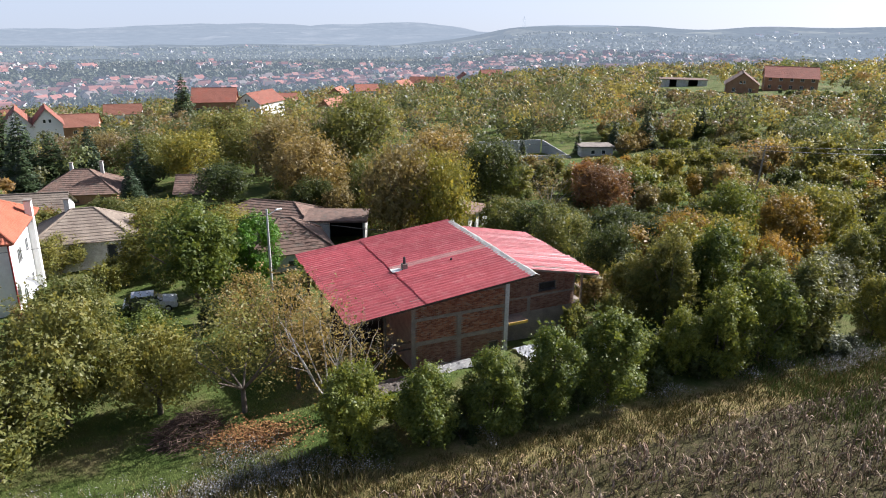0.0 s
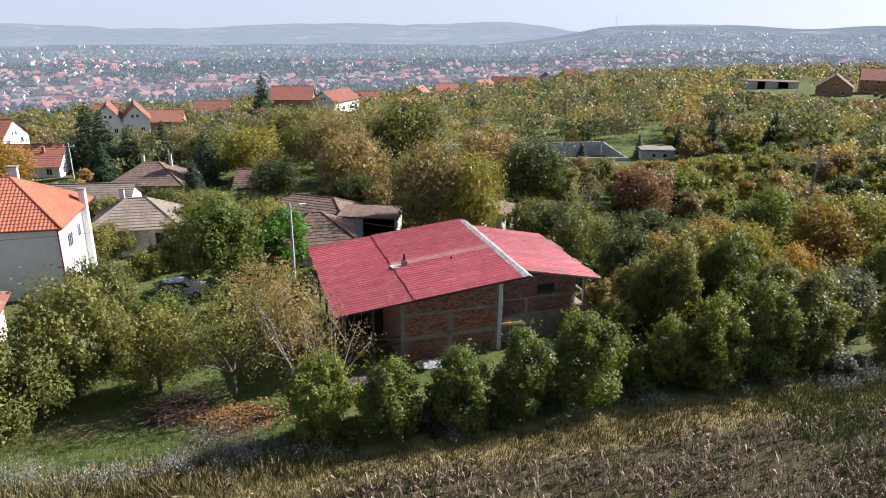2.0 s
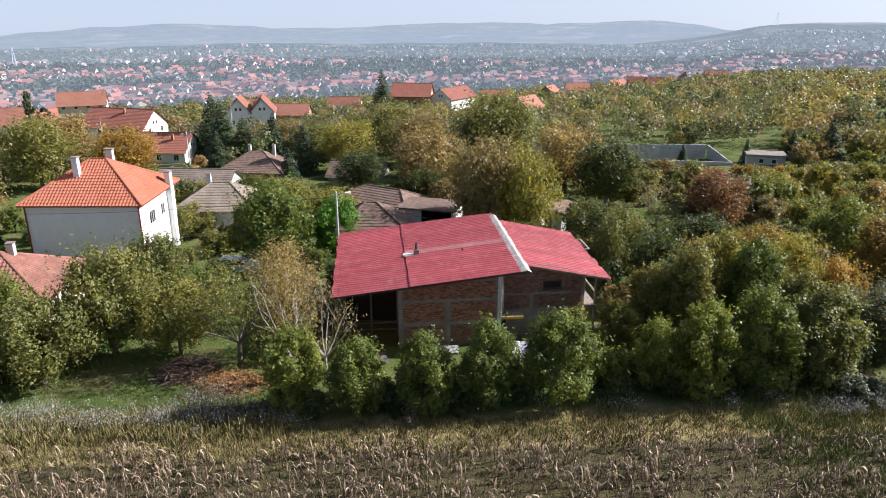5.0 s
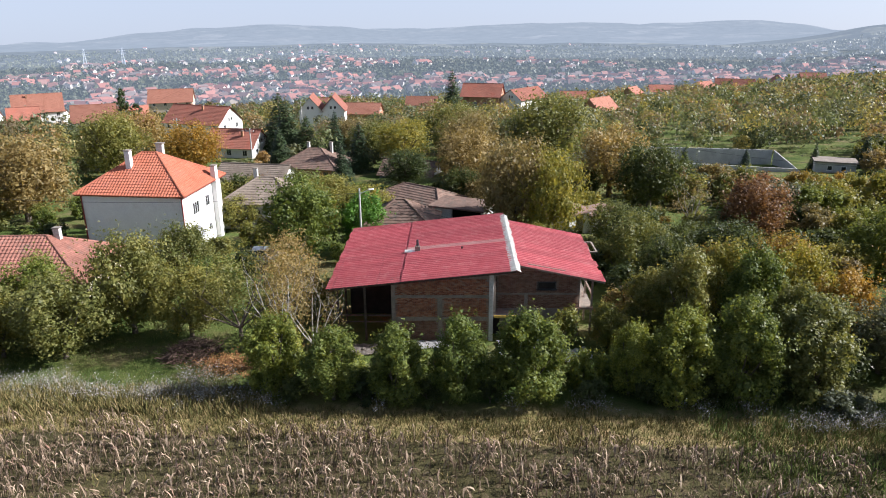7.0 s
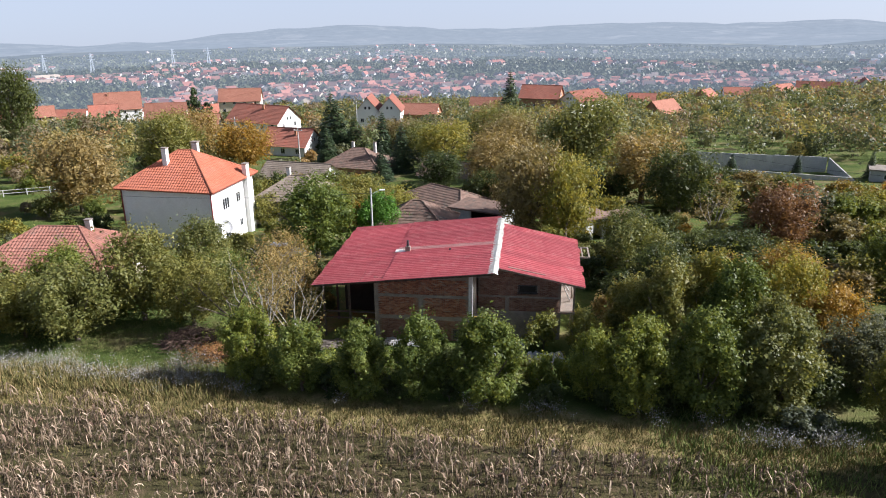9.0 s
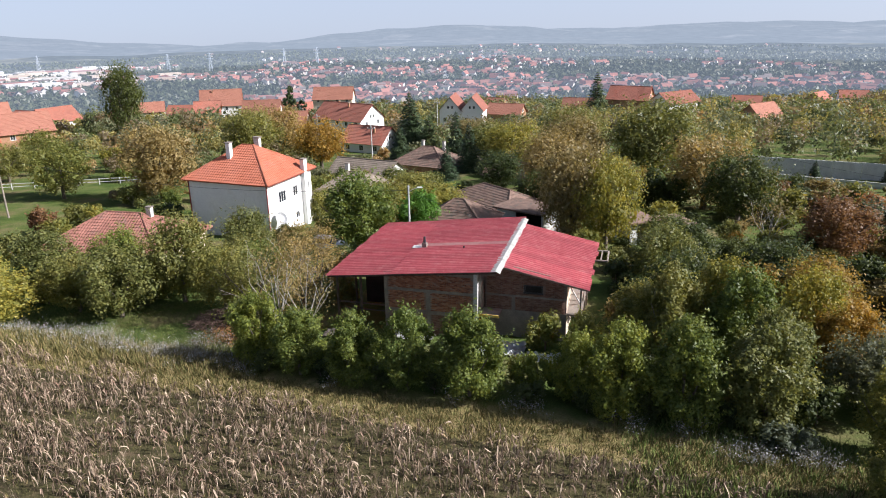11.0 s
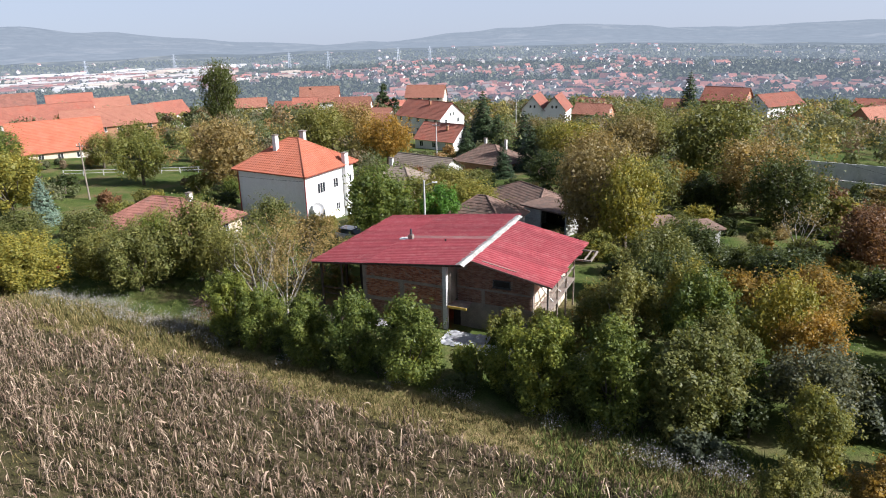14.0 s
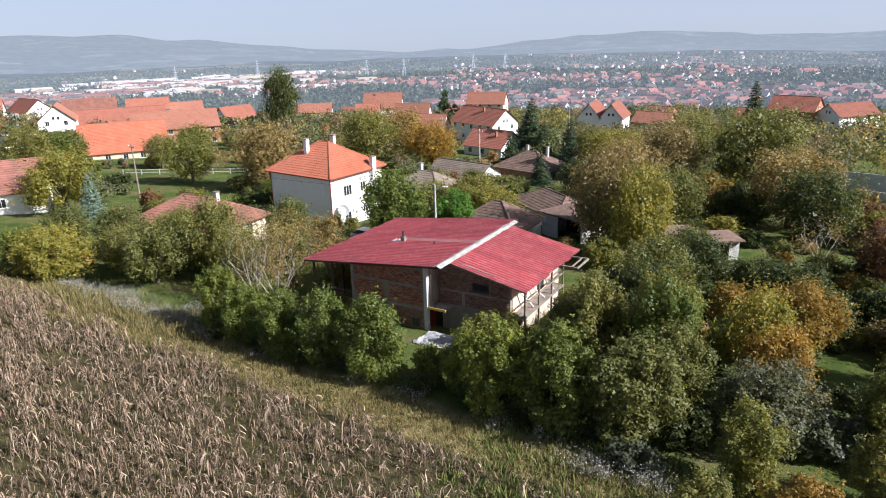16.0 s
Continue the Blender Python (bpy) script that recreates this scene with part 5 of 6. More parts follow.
# behind and beside the brick house
for k, c, x, y, h, r in (("airy", "brown", -4.4, 69.4, 10.4, 4.8), ("airy", "yellow", -0.4, 69.0, 9.4, 4.2), ("airy", "brown", -17.0, 86.0, 9.6, 6.0), ("airy", "olive", -8.0, 84.0, 7.4, 4.6), ("airy", "brown", -0.5, 96.5, 9.5, 6.4), ("airy", "olive", -14.0, 112.0, 13.0, 8.6), ("airy", "brown", -24.0, 104.0, 10.5, 6.4), ("bare", "brown", 12.2, 79.4, 6.0, 3.2),
                         ("round", "red", 18.6, 79.4, 6.4, 4.2), ("airy", "dark", 6.0, 90.0, 8.6, 5.0), ("hedge", "olive", 15.8, 45.8, 7.0, 2.2), ("hedge", "green", 19.8, 47.6, 7.2, 2.3), ("round", "orange", 25.0, 50.6, 5.2, 2.4), ("round", "yellow", 22.4, 52.8, 6.2, 2.6), ("round", "dark", 13.6, 53.4, 5.8, 2.6),
                         ("hedge", "yellow", 17.8, 50.0, 6.8, 2.3), ("round", "olive", 10.2, 58.6, 6.0, 3.2), ("hedge", "olive", 22.4, 45.4, 5.6, 2.0), ("hedge", "yellow", 28.6, 42.4, 4.6, 1.7), ("round", "grey", 27.0, 46.6, 4.8, 2.8), ("round", "orange", 21.6, 59.6, 5.2, 3.1), ("hedge", "yellow", 31.4, 50.4, 6.0, 2.0), ("hedge", "olive", 33.0, 45.6, 4.2, 1.7),
                         ("round", "yellow", 35.0, 53.0, 6.4, 3.2), ("round", "dark", 17.0, 66.0, 4.6, 3.4), ("round", "dark", 13.0, 68.5, 3.6, 2.6), ("round", "dark", 20.5, 63.5, 3.8, 2.8), ("round", "dark", 9.2, 65.0, 5.2, 3.2), ("round", "olive", 6.0, 68.4, 5.0, 2.8), ("shrub", "dark", 12.0, 61.0, 2.4, 2.4), ("round", "orange", 30.6, 59.6, 6.4, 3.4), ("round", "yellow", 34.6, 62.0, 6.8, 3.6),
                         ("round", "green", 29.0, 68.6, 6.2, 3.6), ("hedge", "yellow", 38.4, 46.6, 5.4, 2.0), ("hedge", "orange", 32.6, 39.6, 4.0, 1.7), ("hedge", "olive", 29.6, 37.6, 3.4, 1.4)):
    plant(k, c, x, y, h, r)
# conifers
for c, x, y, h, r in (("conifer", -78.7, 213.5, 18.0, 5.4), ("conifer", -61.4, 120.0, 10.5, 3.2), ("conifer", -80.0, 126.0, 14.5, 5.0), ("conifer", -72.5, 119.0, 13.5, 4.8), ("conifer", -67.0, 118.0, 10.0, 4.2), ("conifer", -66.0, 108.0, 8.5, 3.0), ("conifer", -46.5, 105.5, 9.5, 3.0), ("conifer", -44.0, 96.0, 6.5, 2.3),
                      ("conifer", 39.0, 136.0, 8.0, 2.7), ("conifer", 33.2, 137.0, 5.8, 2.0), ("conifer", 52.8, 145.0, 7.0, 2.4), ("conifer", 61.4, 149.0, 6.4, 2.2), ("conifer", 45.5, 137.5, 5.4, 2.0), ("conifer", 25.6, 133.8, 4.8, 1.2), ("conifer", 15.0, 133.5, 3.6, 1.2), ("conifer", 5.0, 131.0, 3.6, 1.5)):
    plant("conifer", c, x, y, h, r, "conifers")
for x, y, h in ((-190, 178, 17.0), (-196, 180, 12.0), (-186, 180, 11.0)):
    plant("cypress", "conifer", x, y, h, 2.4, "cypresses")
for x, y, c, h, r in ((-40, 110, "yellow", 8.5, 6.0), (-50, 116, "olive", 8.0, 5.5), (-32, 118, "olive", 8.5, 6.5), (-30, 92, "dark", 5.6, 4.6), (-64, 130, "brown", 7.5, 5.5), (-40, 132, "olive", 10, 7.5)):
    plant("airy", c, x, y, h, r)

# places kept clear: x, y, radius
CLEAR = [(1, 44, 17), (-41, 55, 9.5), (-37, 37, 8), (-15, 63, 5), (-21, 79.5, 5.5), (-12, 70.5, 6), (2.5, 76.5, 4), (-54.6, 103.6, 8), (-36, 68, 6.5), (-35.5, 104, 6), (-55, 88, 7), (-116, 140, 13), (-88, 121, 9), (-102, 174, 9), (-104, 200, 9), (-41, 259, 10), (-131, 133, 8), (-206, 152, 7), (-183, 194, 9), (-73, 226, 9), (-60, 231, 9), (-158, 26, 10), (-192, 58, 15), (-180, 40, 9), (-251, 59, 12), (-249, 84, 12), (-216, 102, 9), (-229, 140, 9), (-258, 32, 14),
         (-128, 47, 12), (-152, 64, 14), (-73, 15, 12), (-168, 149, 9), (-218, 166, 11), (2, 132, 8), (10, 133, 8), (18, 133, 8), (28, 132, 6), (-8, 128, 8), (130, 272, 14), (108, 262, 11), (16, 73, 2), (14, 85, 3.5), (9, 72, 3),
         (37, 67, 4.5), (26, 56, 4), (-11, 67, 5), (-10, 33, 6), (-24, 52, 4), (-83, 52, 9), (-92, 48, 8), (-75, 45, 6), (-20, 60, 3), (-30, 40, 6), (-15, 38, 5), (-100, 62, 7), (-60, 48, 5), (2, 88, 4), (-70, 76, 8), (-78, 108, 8)]


# things that stay in sight over the trees: x, y, lowest height in view, half width
SEEN = [(-8, 131, -6, 3), (-2, 132, -6, 3), (4, 133, -6, 3), (10, 134, -6, 3), (16, 135, -6, 3), (22, 131, -6, 3), (28, 131, -5.5, 4), (2.6, 76, -3.2, 3), (-12, 69.5, -3.0, 4), (-15, 61, -2.6, 4), (-21, 77, -4.0, 4.5), (-54.6, 100, -7.5, 7), (-36, 65, -2.6, 5), (-35, 101, -7.0, 5),
        (-116, 136, -12, 9), (-88, 118, -9.5, 6), (-102, 172, -10, 7), (-104, 197, -13, 7), (-131, 131, -9.5, 5), (-192, 56, -6, 13), (-180, 39, -4, 6), (-250, 70, -9, 16), (-216, 101, -12, 6), (-229, 139, -14, 6), (-158, 26, -8, 8), (-183, 192, -12, 8), (-67, 226, -9, 12), (-41, 255, -14, 7), (130, 266, -7, 10), (108, 257, -8, 7), (-122, 46, -6, 9), (-147, 64, -6, 11), (-68, 15, -4, 9), (-168, 148, -12.5, 7), (-214, 163, -14, 11),
        (-40, 52, -3.6, 6), (-37, 35, -1.5, 6), (14, 85, -3.4, 2.5), (9, 71, -2.8, 2), (106, 318, -13, 10), (-83, 52, -5.5, 10), (37, 66, -1.3, 4), (39, 134, -5, 2), (-78, 212, -8, 4), (-190, 177, -10, 3)]


def height_limit(x, y, r):
    """How tall a tree may grow here and still leave those things in view."""
    best = 99.0
    for ex, ey in ((2.0, 0.0), (20.0, 2.0), (42.0, 15.0)):
        for a, b, z, w in SEEN:
            dx, dy = a - ex, b - ey
            D = math.hypot(dx, dy)
            t = ((x - ex) * dx + (y - ey) * dy) / (D * D)
            if 0.1 < t < 0.985 and abs((x - ex) * dy - (y - ey) * dx) / D < w * t + r * 0.75:
                best = min(best, 20.3 + (z - 20.3) * t - land(x, y))
    return best


def is_clear(x, y, r, near=0.62):
    if any(math.hypot(x - a, y - b) < c + r * 0.7 for a, b, c in CLEAR):
        return False
    return all(math.hypot(x - a, y - b) > (r + c) * near for a, b, c in PLANTED)


# orchard and scrub on the near slope
orchard = random.Random(5)
count = 0
for _ in range(9000):
    b, d = orchard.uniform(-38, 66), orchard.uniform(48, 104) if orchard.random() < 0.8 else orchard.uniform(36, 60)
    x, y = EYE_X - d * math.sin(radians(b)), EYE_Y + d * math.cos(radians(b))
    s, v = plan(x, y)
    if v < 6 or (s < 12 and v < 30 and x > -24):
        continue
    left = x < -20
    h = orchard.uniform(2.6, 5.2) if d < 95 else orchard.uniform(3.6, 6.6)
    if left:
        h *= 0.75
    h = min(h, height_limit(x, y, h * 0.6))
    if h < 1.3:
        continue
    r = h * orchard.uniform(0.5, 0.72)
    if is_clear(x, y, r, 0.48):
        c = orchard.choices(("green", "olive", "yellow", "orange", "brown", "dark", "grey", "red"), (3.5, 7, 5.5, 2.0, 3.0, 3.5, 1.2, 0.5))[0]
        plant("mid", c, x, y, h, r, "orchard trees")
        count += 1
        if count > 235:
            break
for i in range(55):
    x, y = orchard.uniform(33, 70), orchard.uniform(108, 156)
    h = min(orchard.uniform(1.8, 4.2), height_limit(x, y, 1.5))
    if h > 1.2:
        plant("mid", orchard.choices(("olive", "yellow", "green", "brown", "dark"), (4, 3, 3, 2, 2))[0], x, y, h, h * orchard.uniform(0.55, 0.8), "orchard trees")
for key in FORMS:
    for t in FORMS[key][2]:
        for o in (*t.children, t):
            bpy.data.objects.remove(o)

# woods farther off, joined by colour
woods = np.random.RandomState(9)
bins = {k: ([], []) for k in ("green", "olive", "yellow", "orange", "brown", "dark")}
total = {k: 0 for k in bins}


def wood_tree(colour, x, y, h, r, n, size):
    z = land(x, y)
    c = woods.normal(size=(5, 3))
    c /= np.linalg.norm(c, axis=1, keepdims=True)
    c = c * (0.5 * r, 0.5 * r, 0.22 * h) + (0, 0, 0.58 * h)
    q = r * woods.uniform(0.4, 0.62, 5)
    pick = woods.randint(0, 5, n)
    d = woods.normal(size=(n, 3))
    d[:, 2] = np.abs(d[:, 2]) * woods.choice([1, 1, 1, -1], n)
    d /= np.linalg.norm(d, axis=1, keepdims=True)
    p = c[pick] + d * (q[pick] * woods.uniform(0.7, 1.1, n))[:, None]
    p[:, 2] = np.maximum(p[:, 2], 0.1)
    lv, lf = leaf_blades(woods, p + (x, y, z), d + woods.normal(0, 0.35, d.shape), size)
    bins[colour][0].append(lv)
    bins[colour][1].append(lf + total[colour])
    total[colour] += len(lv)


wr = random.Random(12)
FAR_HOUSES = [(o.location.x, o.location.y) for o in scene.objects if o.parent is None and o.name.startswith(("house", "shed", "outbuilding"))]
for _ in range(4700):
    b = wr.uniform(-40, 92)
    d = math.sqrt(wr.uniform(95 ** 2, 600 ** 2)) if wr.random() < 0.62 else math.sqrt(wr.uniform(80 ** 2, 270 ** 2))
    x, y = EYE_X - d * math.sin(radians(b)), EYE_Y + d * math.cos(radians(b))
    if b > 55 and d > 330 and wr.random() < 0.3:
        continue
    near_house = min(math.hypot(x - a, y - c) for a, c in FAR_HOUSES)
    h = wr.choice((wr.uniform(3.5, 6.5), wr.uniform(5, 8.5), wr.uniform(6, 10.5))) * (0.8 if b > 40 else 1)
    if d < 112 and not is_clear(x, y, h * 0.5, 0.5):
        continue
    if near_house < 10 or any(math.hypot(x - a, y - c) < q for a, c, q in CLEAR):
        continue
    h = min(h, height_limit(x, y, h * 0.55))
    if h < 1.3:
        continue
    # keep low in front of houses
    if any(0 < (a - x) * -math.sin(radians(b)) + (c - y) * math.cos(radians(b)) < 26 and abs((a - x) * math.cos(radians(b)) + (c - y) * math.sin(radians(b))) < 8 for a, c in FAR_HOUSES):
        h *= 0.6
    r = h * wr.uniform(0.45, 0.65)
    patch = noise.noise((x * 0.02, y * 0.02, 2))
    c = wr.choices(("green", "olive", "yellow", "orange", "brown", "dark"), (4, 6, 3.5 + 4 * max(0, patch), 1.3, 4.0, 3 - 4 * patch if patch < 0 else 2))[0]
    if d < 130:
        wood_tree(c, x, y, h * 0.7, r * 0.8, 370, 0.37)
    elif d < 200:
        wood_tree(c, x, y, h, r, 225, 0.55)
    elif d < 330:
        wood_tree(c, x, y, h, r * 1.1, 115, 0.82)
    else:
        wood_tree(c, x, y, h * 0.85, r * 1.3, 46, 1.35)
for k, (lv, lf) in bins.items():
    if lv:
        tagged(new("woodland", raw_mesh("woodland", np.vstack(lv), np.vstack(lf), WOOD_LEAF[k])), WORDS[k] + " trees and scrub covering the slope", "trees", kind="stuff")

# ---- the far town ----
town = random.Random(21)
# roofs, walls and leaves emit the haze tint of their distance band
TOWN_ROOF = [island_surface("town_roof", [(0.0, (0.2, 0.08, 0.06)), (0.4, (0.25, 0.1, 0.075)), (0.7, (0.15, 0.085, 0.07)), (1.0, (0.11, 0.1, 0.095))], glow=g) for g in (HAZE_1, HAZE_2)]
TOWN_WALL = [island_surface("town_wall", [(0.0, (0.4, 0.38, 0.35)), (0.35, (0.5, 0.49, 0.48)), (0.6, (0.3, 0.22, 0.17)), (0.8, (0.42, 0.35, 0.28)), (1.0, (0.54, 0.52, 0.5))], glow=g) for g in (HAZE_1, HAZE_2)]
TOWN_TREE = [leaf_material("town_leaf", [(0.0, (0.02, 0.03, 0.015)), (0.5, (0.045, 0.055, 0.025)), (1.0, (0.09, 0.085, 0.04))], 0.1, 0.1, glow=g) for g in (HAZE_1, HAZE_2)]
roofs, walls = [([], []), ([], [])], [([], []), ([], [])]


def town_house(x, y, L, W, e, h, a, k):
    z = land(x, y) - 0.5
    m = pose(x, y, z, 0, 0, a)
    l, w = L / 2, W / 2
    base = [(-l, -w, -3), (l, -w, -3), (l, w, -3), (-l, w, -3), (-l, -w, e), (l, -w, e), (l, w, e), (-l, w, e), (-l, 0, h - 0.2), (l, 0, h - 0.2)]
    V, F = walls[k]
    n = len(V)
    V += [tuple(m @ Vector(p)) for p in base]
    F += [(n, n + 1, n + 5, n + 4), (n + 2, n + 3, n + 7, n + 6), (n + 1, n + 2, n + 6, n + 5), (n + 3, n, n + 4, n + 7), (n + 5, n + 6, n + 9, n + 9), (n + 7, n + 4, n + 8, n + 8)]
    o = 0.6
    top = [(-l - o, -w - o, e - 0.2), (l + o, -w - o, e - 0.2), (l + o, 0, h), (-l - o, 0, h), (l + o, w + o, e - 0.2), (-l - o, w + o, e - 0.2)]
    V, F = roofs[k]
    n = len(V)
    V += [tuple(m @ Vector(p)) for p in top]
    F += [(n, n + 1, n + 2, n + 3), (n + 4, n + 5, n + 3, n + 2)]


def tri_mesh(name, V, F, mat):
    me = bpy.data.meshes.new(name)
    me.from_pydata(V, [], [tuple(dict.fromkeys(f)) for f in F])
    me.materials.append(mat)
    return me


for _ in range(12000):
    b = town.uniform(-34, 92)
    d = math.exp(town.uniform(math.log(600), math.log(2500)))
    x, y = EYE_X - d * math.sin(radians(b)), EYE_Y + d * math.cos(radians(b))
    dens = noise.noise((x * 0.0035, y * 0.0035, 7)) + 0.35 * noise.noise((x * 0.012, y * 0.012, 3))
    want = 0.05 if b < -3 and d < 1000 else 0.0
    if b > 52:
        want = 0.02
        if d < 900:
            want = 0.5
    if d > 1900:
        want += 0.16
    if d < 850:
        want += 0.12
    if b > 58 and d < 1000 and town.random() < 0.6:
        continue
    if d > (1500 if b < 2 else 1250 + 10 * min(40, b)) and town.random() < 0.88:
        continue
    if dens < want - 0.03 or town.random() < 0.5:
        continue
    k = 0 if d < 1500 else 1
    L = town.uniform(8, 12)
    if b > 66 and 1150 < d < 1700 and town.random() < 0.5:
        town_house(x, y, town.uniform(25, 60), town.uniform(15, 25), 6, 7.5, town.uniform(60, 90), k)
    else:
        town_house(x, y, L, town.uniform(7, 9.5), town.uniform(3.2, 6.0), town.uniform(6.8, 9.2), town.uniform(0, 180), k)
for _ in range(90):
    # pale flat-roofed halls on the valley floor
    b, d = town.gauss(72, 7), town.uniform(1080, 1750)
    if b < 58 or b > 92:
        continue
    x, y = EYE_X - d * math.sin(radians(b)), EYE_Y + d * math.cos(radians(b))
    m = pose(x, y, land(x, y), 0, 0, town.uniform(60, 95))
    l, w, e = town.uniform(12, 32), town.uniform(7, 13), town.uniform(5, 8)
    V, F = walls[0 if d < 1500 else 1]
    n = len(V)
    V += [tuple(m @ Vector(p)) for p in [(sx * l, sy * w, z) for z in (-3, e) for sx, sy in ((-1, -1), (1, -1), (1, 1), (-1, 1))]]
    F += [(n, n + 1, n + 5, n + 4), (n + 1, n + 2, n + 6, n + 5), (n + 2, n + 3, n + 7, n + 6), (n + 3, n, n + 4, n + 7), (n + 4, n + 5, n + 6, n + 7)]
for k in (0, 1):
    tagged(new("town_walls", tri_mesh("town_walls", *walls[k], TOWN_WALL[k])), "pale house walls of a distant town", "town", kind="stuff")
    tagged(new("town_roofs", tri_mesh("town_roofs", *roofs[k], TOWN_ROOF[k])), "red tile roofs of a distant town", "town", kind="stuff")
    P, D = [], []
    for _ in range(13000 if k == 0 else 6500):
        b = town.uniform(-36, 92)
        d = math.exp(town.uniform(math.log(590), math.log(1500))) if k == 0 else math.exp(town.uniform(math.log(1500), math.log(2300)))
        x, y = EYE_X - d * math.sin(radians(b)), EYE_Y + d * math.cos(radians(b))
        h = town.uniform(3, 8)
        z = land(x, y)
        m = 6
        dd = woods.normal(size=(m, 3))
        dd /= np.linalg.norm(dd, axis=1, keepdims=True)
        P.append(np.array((x, y, z + h * 0.5)) + dd * (h * 0.75, h * 0.75, h * 0.5))
        D.append(dd)
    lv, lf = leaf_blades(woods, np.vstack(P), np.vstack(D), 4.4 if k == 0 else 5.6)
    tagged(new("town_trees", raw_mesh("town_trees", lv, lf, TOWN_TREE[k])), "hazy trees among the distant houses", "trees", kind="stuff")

# ---- maize field ----


def maize_field():
    rs = np.random.RandomState(3)
    S, Vv = [], []
    for row in range(43):
        v = -0.3 - row * 0.72
        n = int(62 / 0.25)
        s = np.linspace(-38, 26.5 - 0.09 * row, n) + rs.normal(0, 0.09, n)
        keep = rs.uniform(size=n) > 0.2 + np.clip(np.array([noise.noise((a * 0.2, v * 0.4, 4)) for a in s]) * 1.5, -0.15, 0.6)
        keep &= v < -0.2 - 1.15 * np.clip((s + 8) / 14, 0, 1) + rs.normal(0, 0.12, n)
        S.append(s[keep])
        Vv.append(v + rs.normal(0, 0.1, keep.sum()) + 0.35 * np.sin(s[keep] * 0.21))
    s, v = np.concatenate(S), np.concatenate(Vv)
    x, y = 0.922 * s - 0.386 * v, 26.7 + 0.386 * s + 0.922 * v
    z = np.array([height(a, b) for a, b in zip(x, y)])
    n = len(x)
    H = rs.uniform(0.65, 1.45, n) * np.where(rs.uniform(size=n) < 0.08, 0.5, 1)
    root = np.stack([x, y, z - 0.05], 1)
    lean = rs.normal(0, 0.1, (n, 2)) * H[:, None]
    verts, faces, k = [], [], 0
    # stalks: two crossed tapering strips
    top = root + np.stack([lean[:, 0], lean[:, 1], H], 1)
    for ang in (0.4, 1.97):
        w = np.array([math.cos(ang), math.sin(ang), 0]) * 0.018
        verts.append(np.stack([root - w, root + w, top + w * 0.4, top - w * 0.4], 1).reshape(-1, 3))
        faces.append(np.arange(4 * n).reshape(-1, 4) + k)
        k += 4 * n
    # drooping leaves in three segments
    for leaf in range(7):
        f = rs.uniform(0.25, 1.0, n)[:, None]
        base = root * (1 - f) + top * f
        a = rs.uniform(0, 2 * math.pi, n)
        out = np.stack([np.cos(a), np.sin(a), np.zeros(n)], 1)
        side = np.stack([-np.sin(a), np.cos(a), np.zeros(n)], 1)
        L = (rs.uniform(0.2, 0.5, n))[:, None]
        w = (rs.uniform(0.009, 0.022, n))[:, None]
        up = np.array([0, 0, 1.0])
        rise, fall = rs.uniform(-0.4, 0.5, n)[:, None], rs.uniform(0.5, 1.7, n)[:, None]
        p1 = base + out * L * 0.4 + up * L * rise
        p2 = base + out * L * 0.75 + up * L * (rise - 0.35 * fall)
        p3 = base + out * L * 0.9 - up * L * fall
        twist = side + rs.normal(0, 0.55, (n, 3))
        pts = [(base, 0.5), (p1, 1.0), (p2, 0.9), (p3, 0.25)]
        rows = [(p - twist * w * q, p + twist * w * q) for p, q in pts]
        block = np.stack([c for r in rows for c in r], 1).reshape(-1, 3)
        idx = np.arange(n)[:, None] * 8 + k
        for j in range(3):
            faces.append(idx + np.array([2 * j, 2 * j + 1, 2 * j + 3, 2 * j + 2]))
        verts.append(block)
        k += 8 * n
    ob = new("maize", raw_mesh("maize", np.vstack(verts), np.vstack(faces), CORN))
    tagged(ob, "dry standing maize in rows, beige and withered", "maize", kind="stuff")


maize_field()


def tufts(name, rs, s, v, mat, h, w, blades, label, category, spread=0.16):
    """Blades of grass in clumps."""
    x, y = 0.922 * s - 0.386 * v, 26.7 + 0.386 * s + 0.922 * v
    z = np.array([land(a, b) for a, b in zip(x, y)])
    root = np.repeat(np.stack([x, y, z - 0.03], 1), blades, 0)
    n = len(root)
    root[:, :2] += rs.normal(0, spread, (n, 2))
    a = rs.uniform(0, 2 * math.pi, n)
    side = np.stack([np.cos(a), np.sin(a), np.zeros(n)], 1) * w
    tip = root + np.stack([rs.normal(0, 0.35, n), rs.normal(0, 0.35, n), rs.uniform(0.5, 1.2, n)], 1) * h
    V = np.stack([root - side, root + side, tip + side * 0.25, tip - side * 0.25], 1).reshape(-1, 3)
    ob = new(name, raw_mesh(name, V, np.arange(4 * n).reshape(-1, 4), mat))
    return tagged(ob, label, category, kind="stuff")


g = np.random.RandomState(31)
n = 8000
tufts("grass", g, g.uniform(-40, 40, n), g.uniform(-1.3, 1.7, n), GRASS, 0.26, 0.02, 7, "dry yellowish grass of the verge", "grass")
n = 4500
tufts("weeds", g, g.uniform(-38, 28, n), g.uniform(-33, -1.2, n), GRASS, 0.2, 0.03, 5, "green and dry weeds between the maize", "weeds", 0.25)
n = 3600
tufts("lawn_grass", g, g.uniform(-32, -2, n), g.uniform(4, 20, n), LAWN, 0.13, 0.02, 8, "short green lawn grass", "grass", 0.25)
n = 1300
tufts("weeds", g, g.uniform(-34, -3, n), g.uniform(0.8, 4.5, n), GRASS, 0.6, 0.03, 8, "tall dry weeds at the field's edge", "weeds", 0.2)
n = 2200
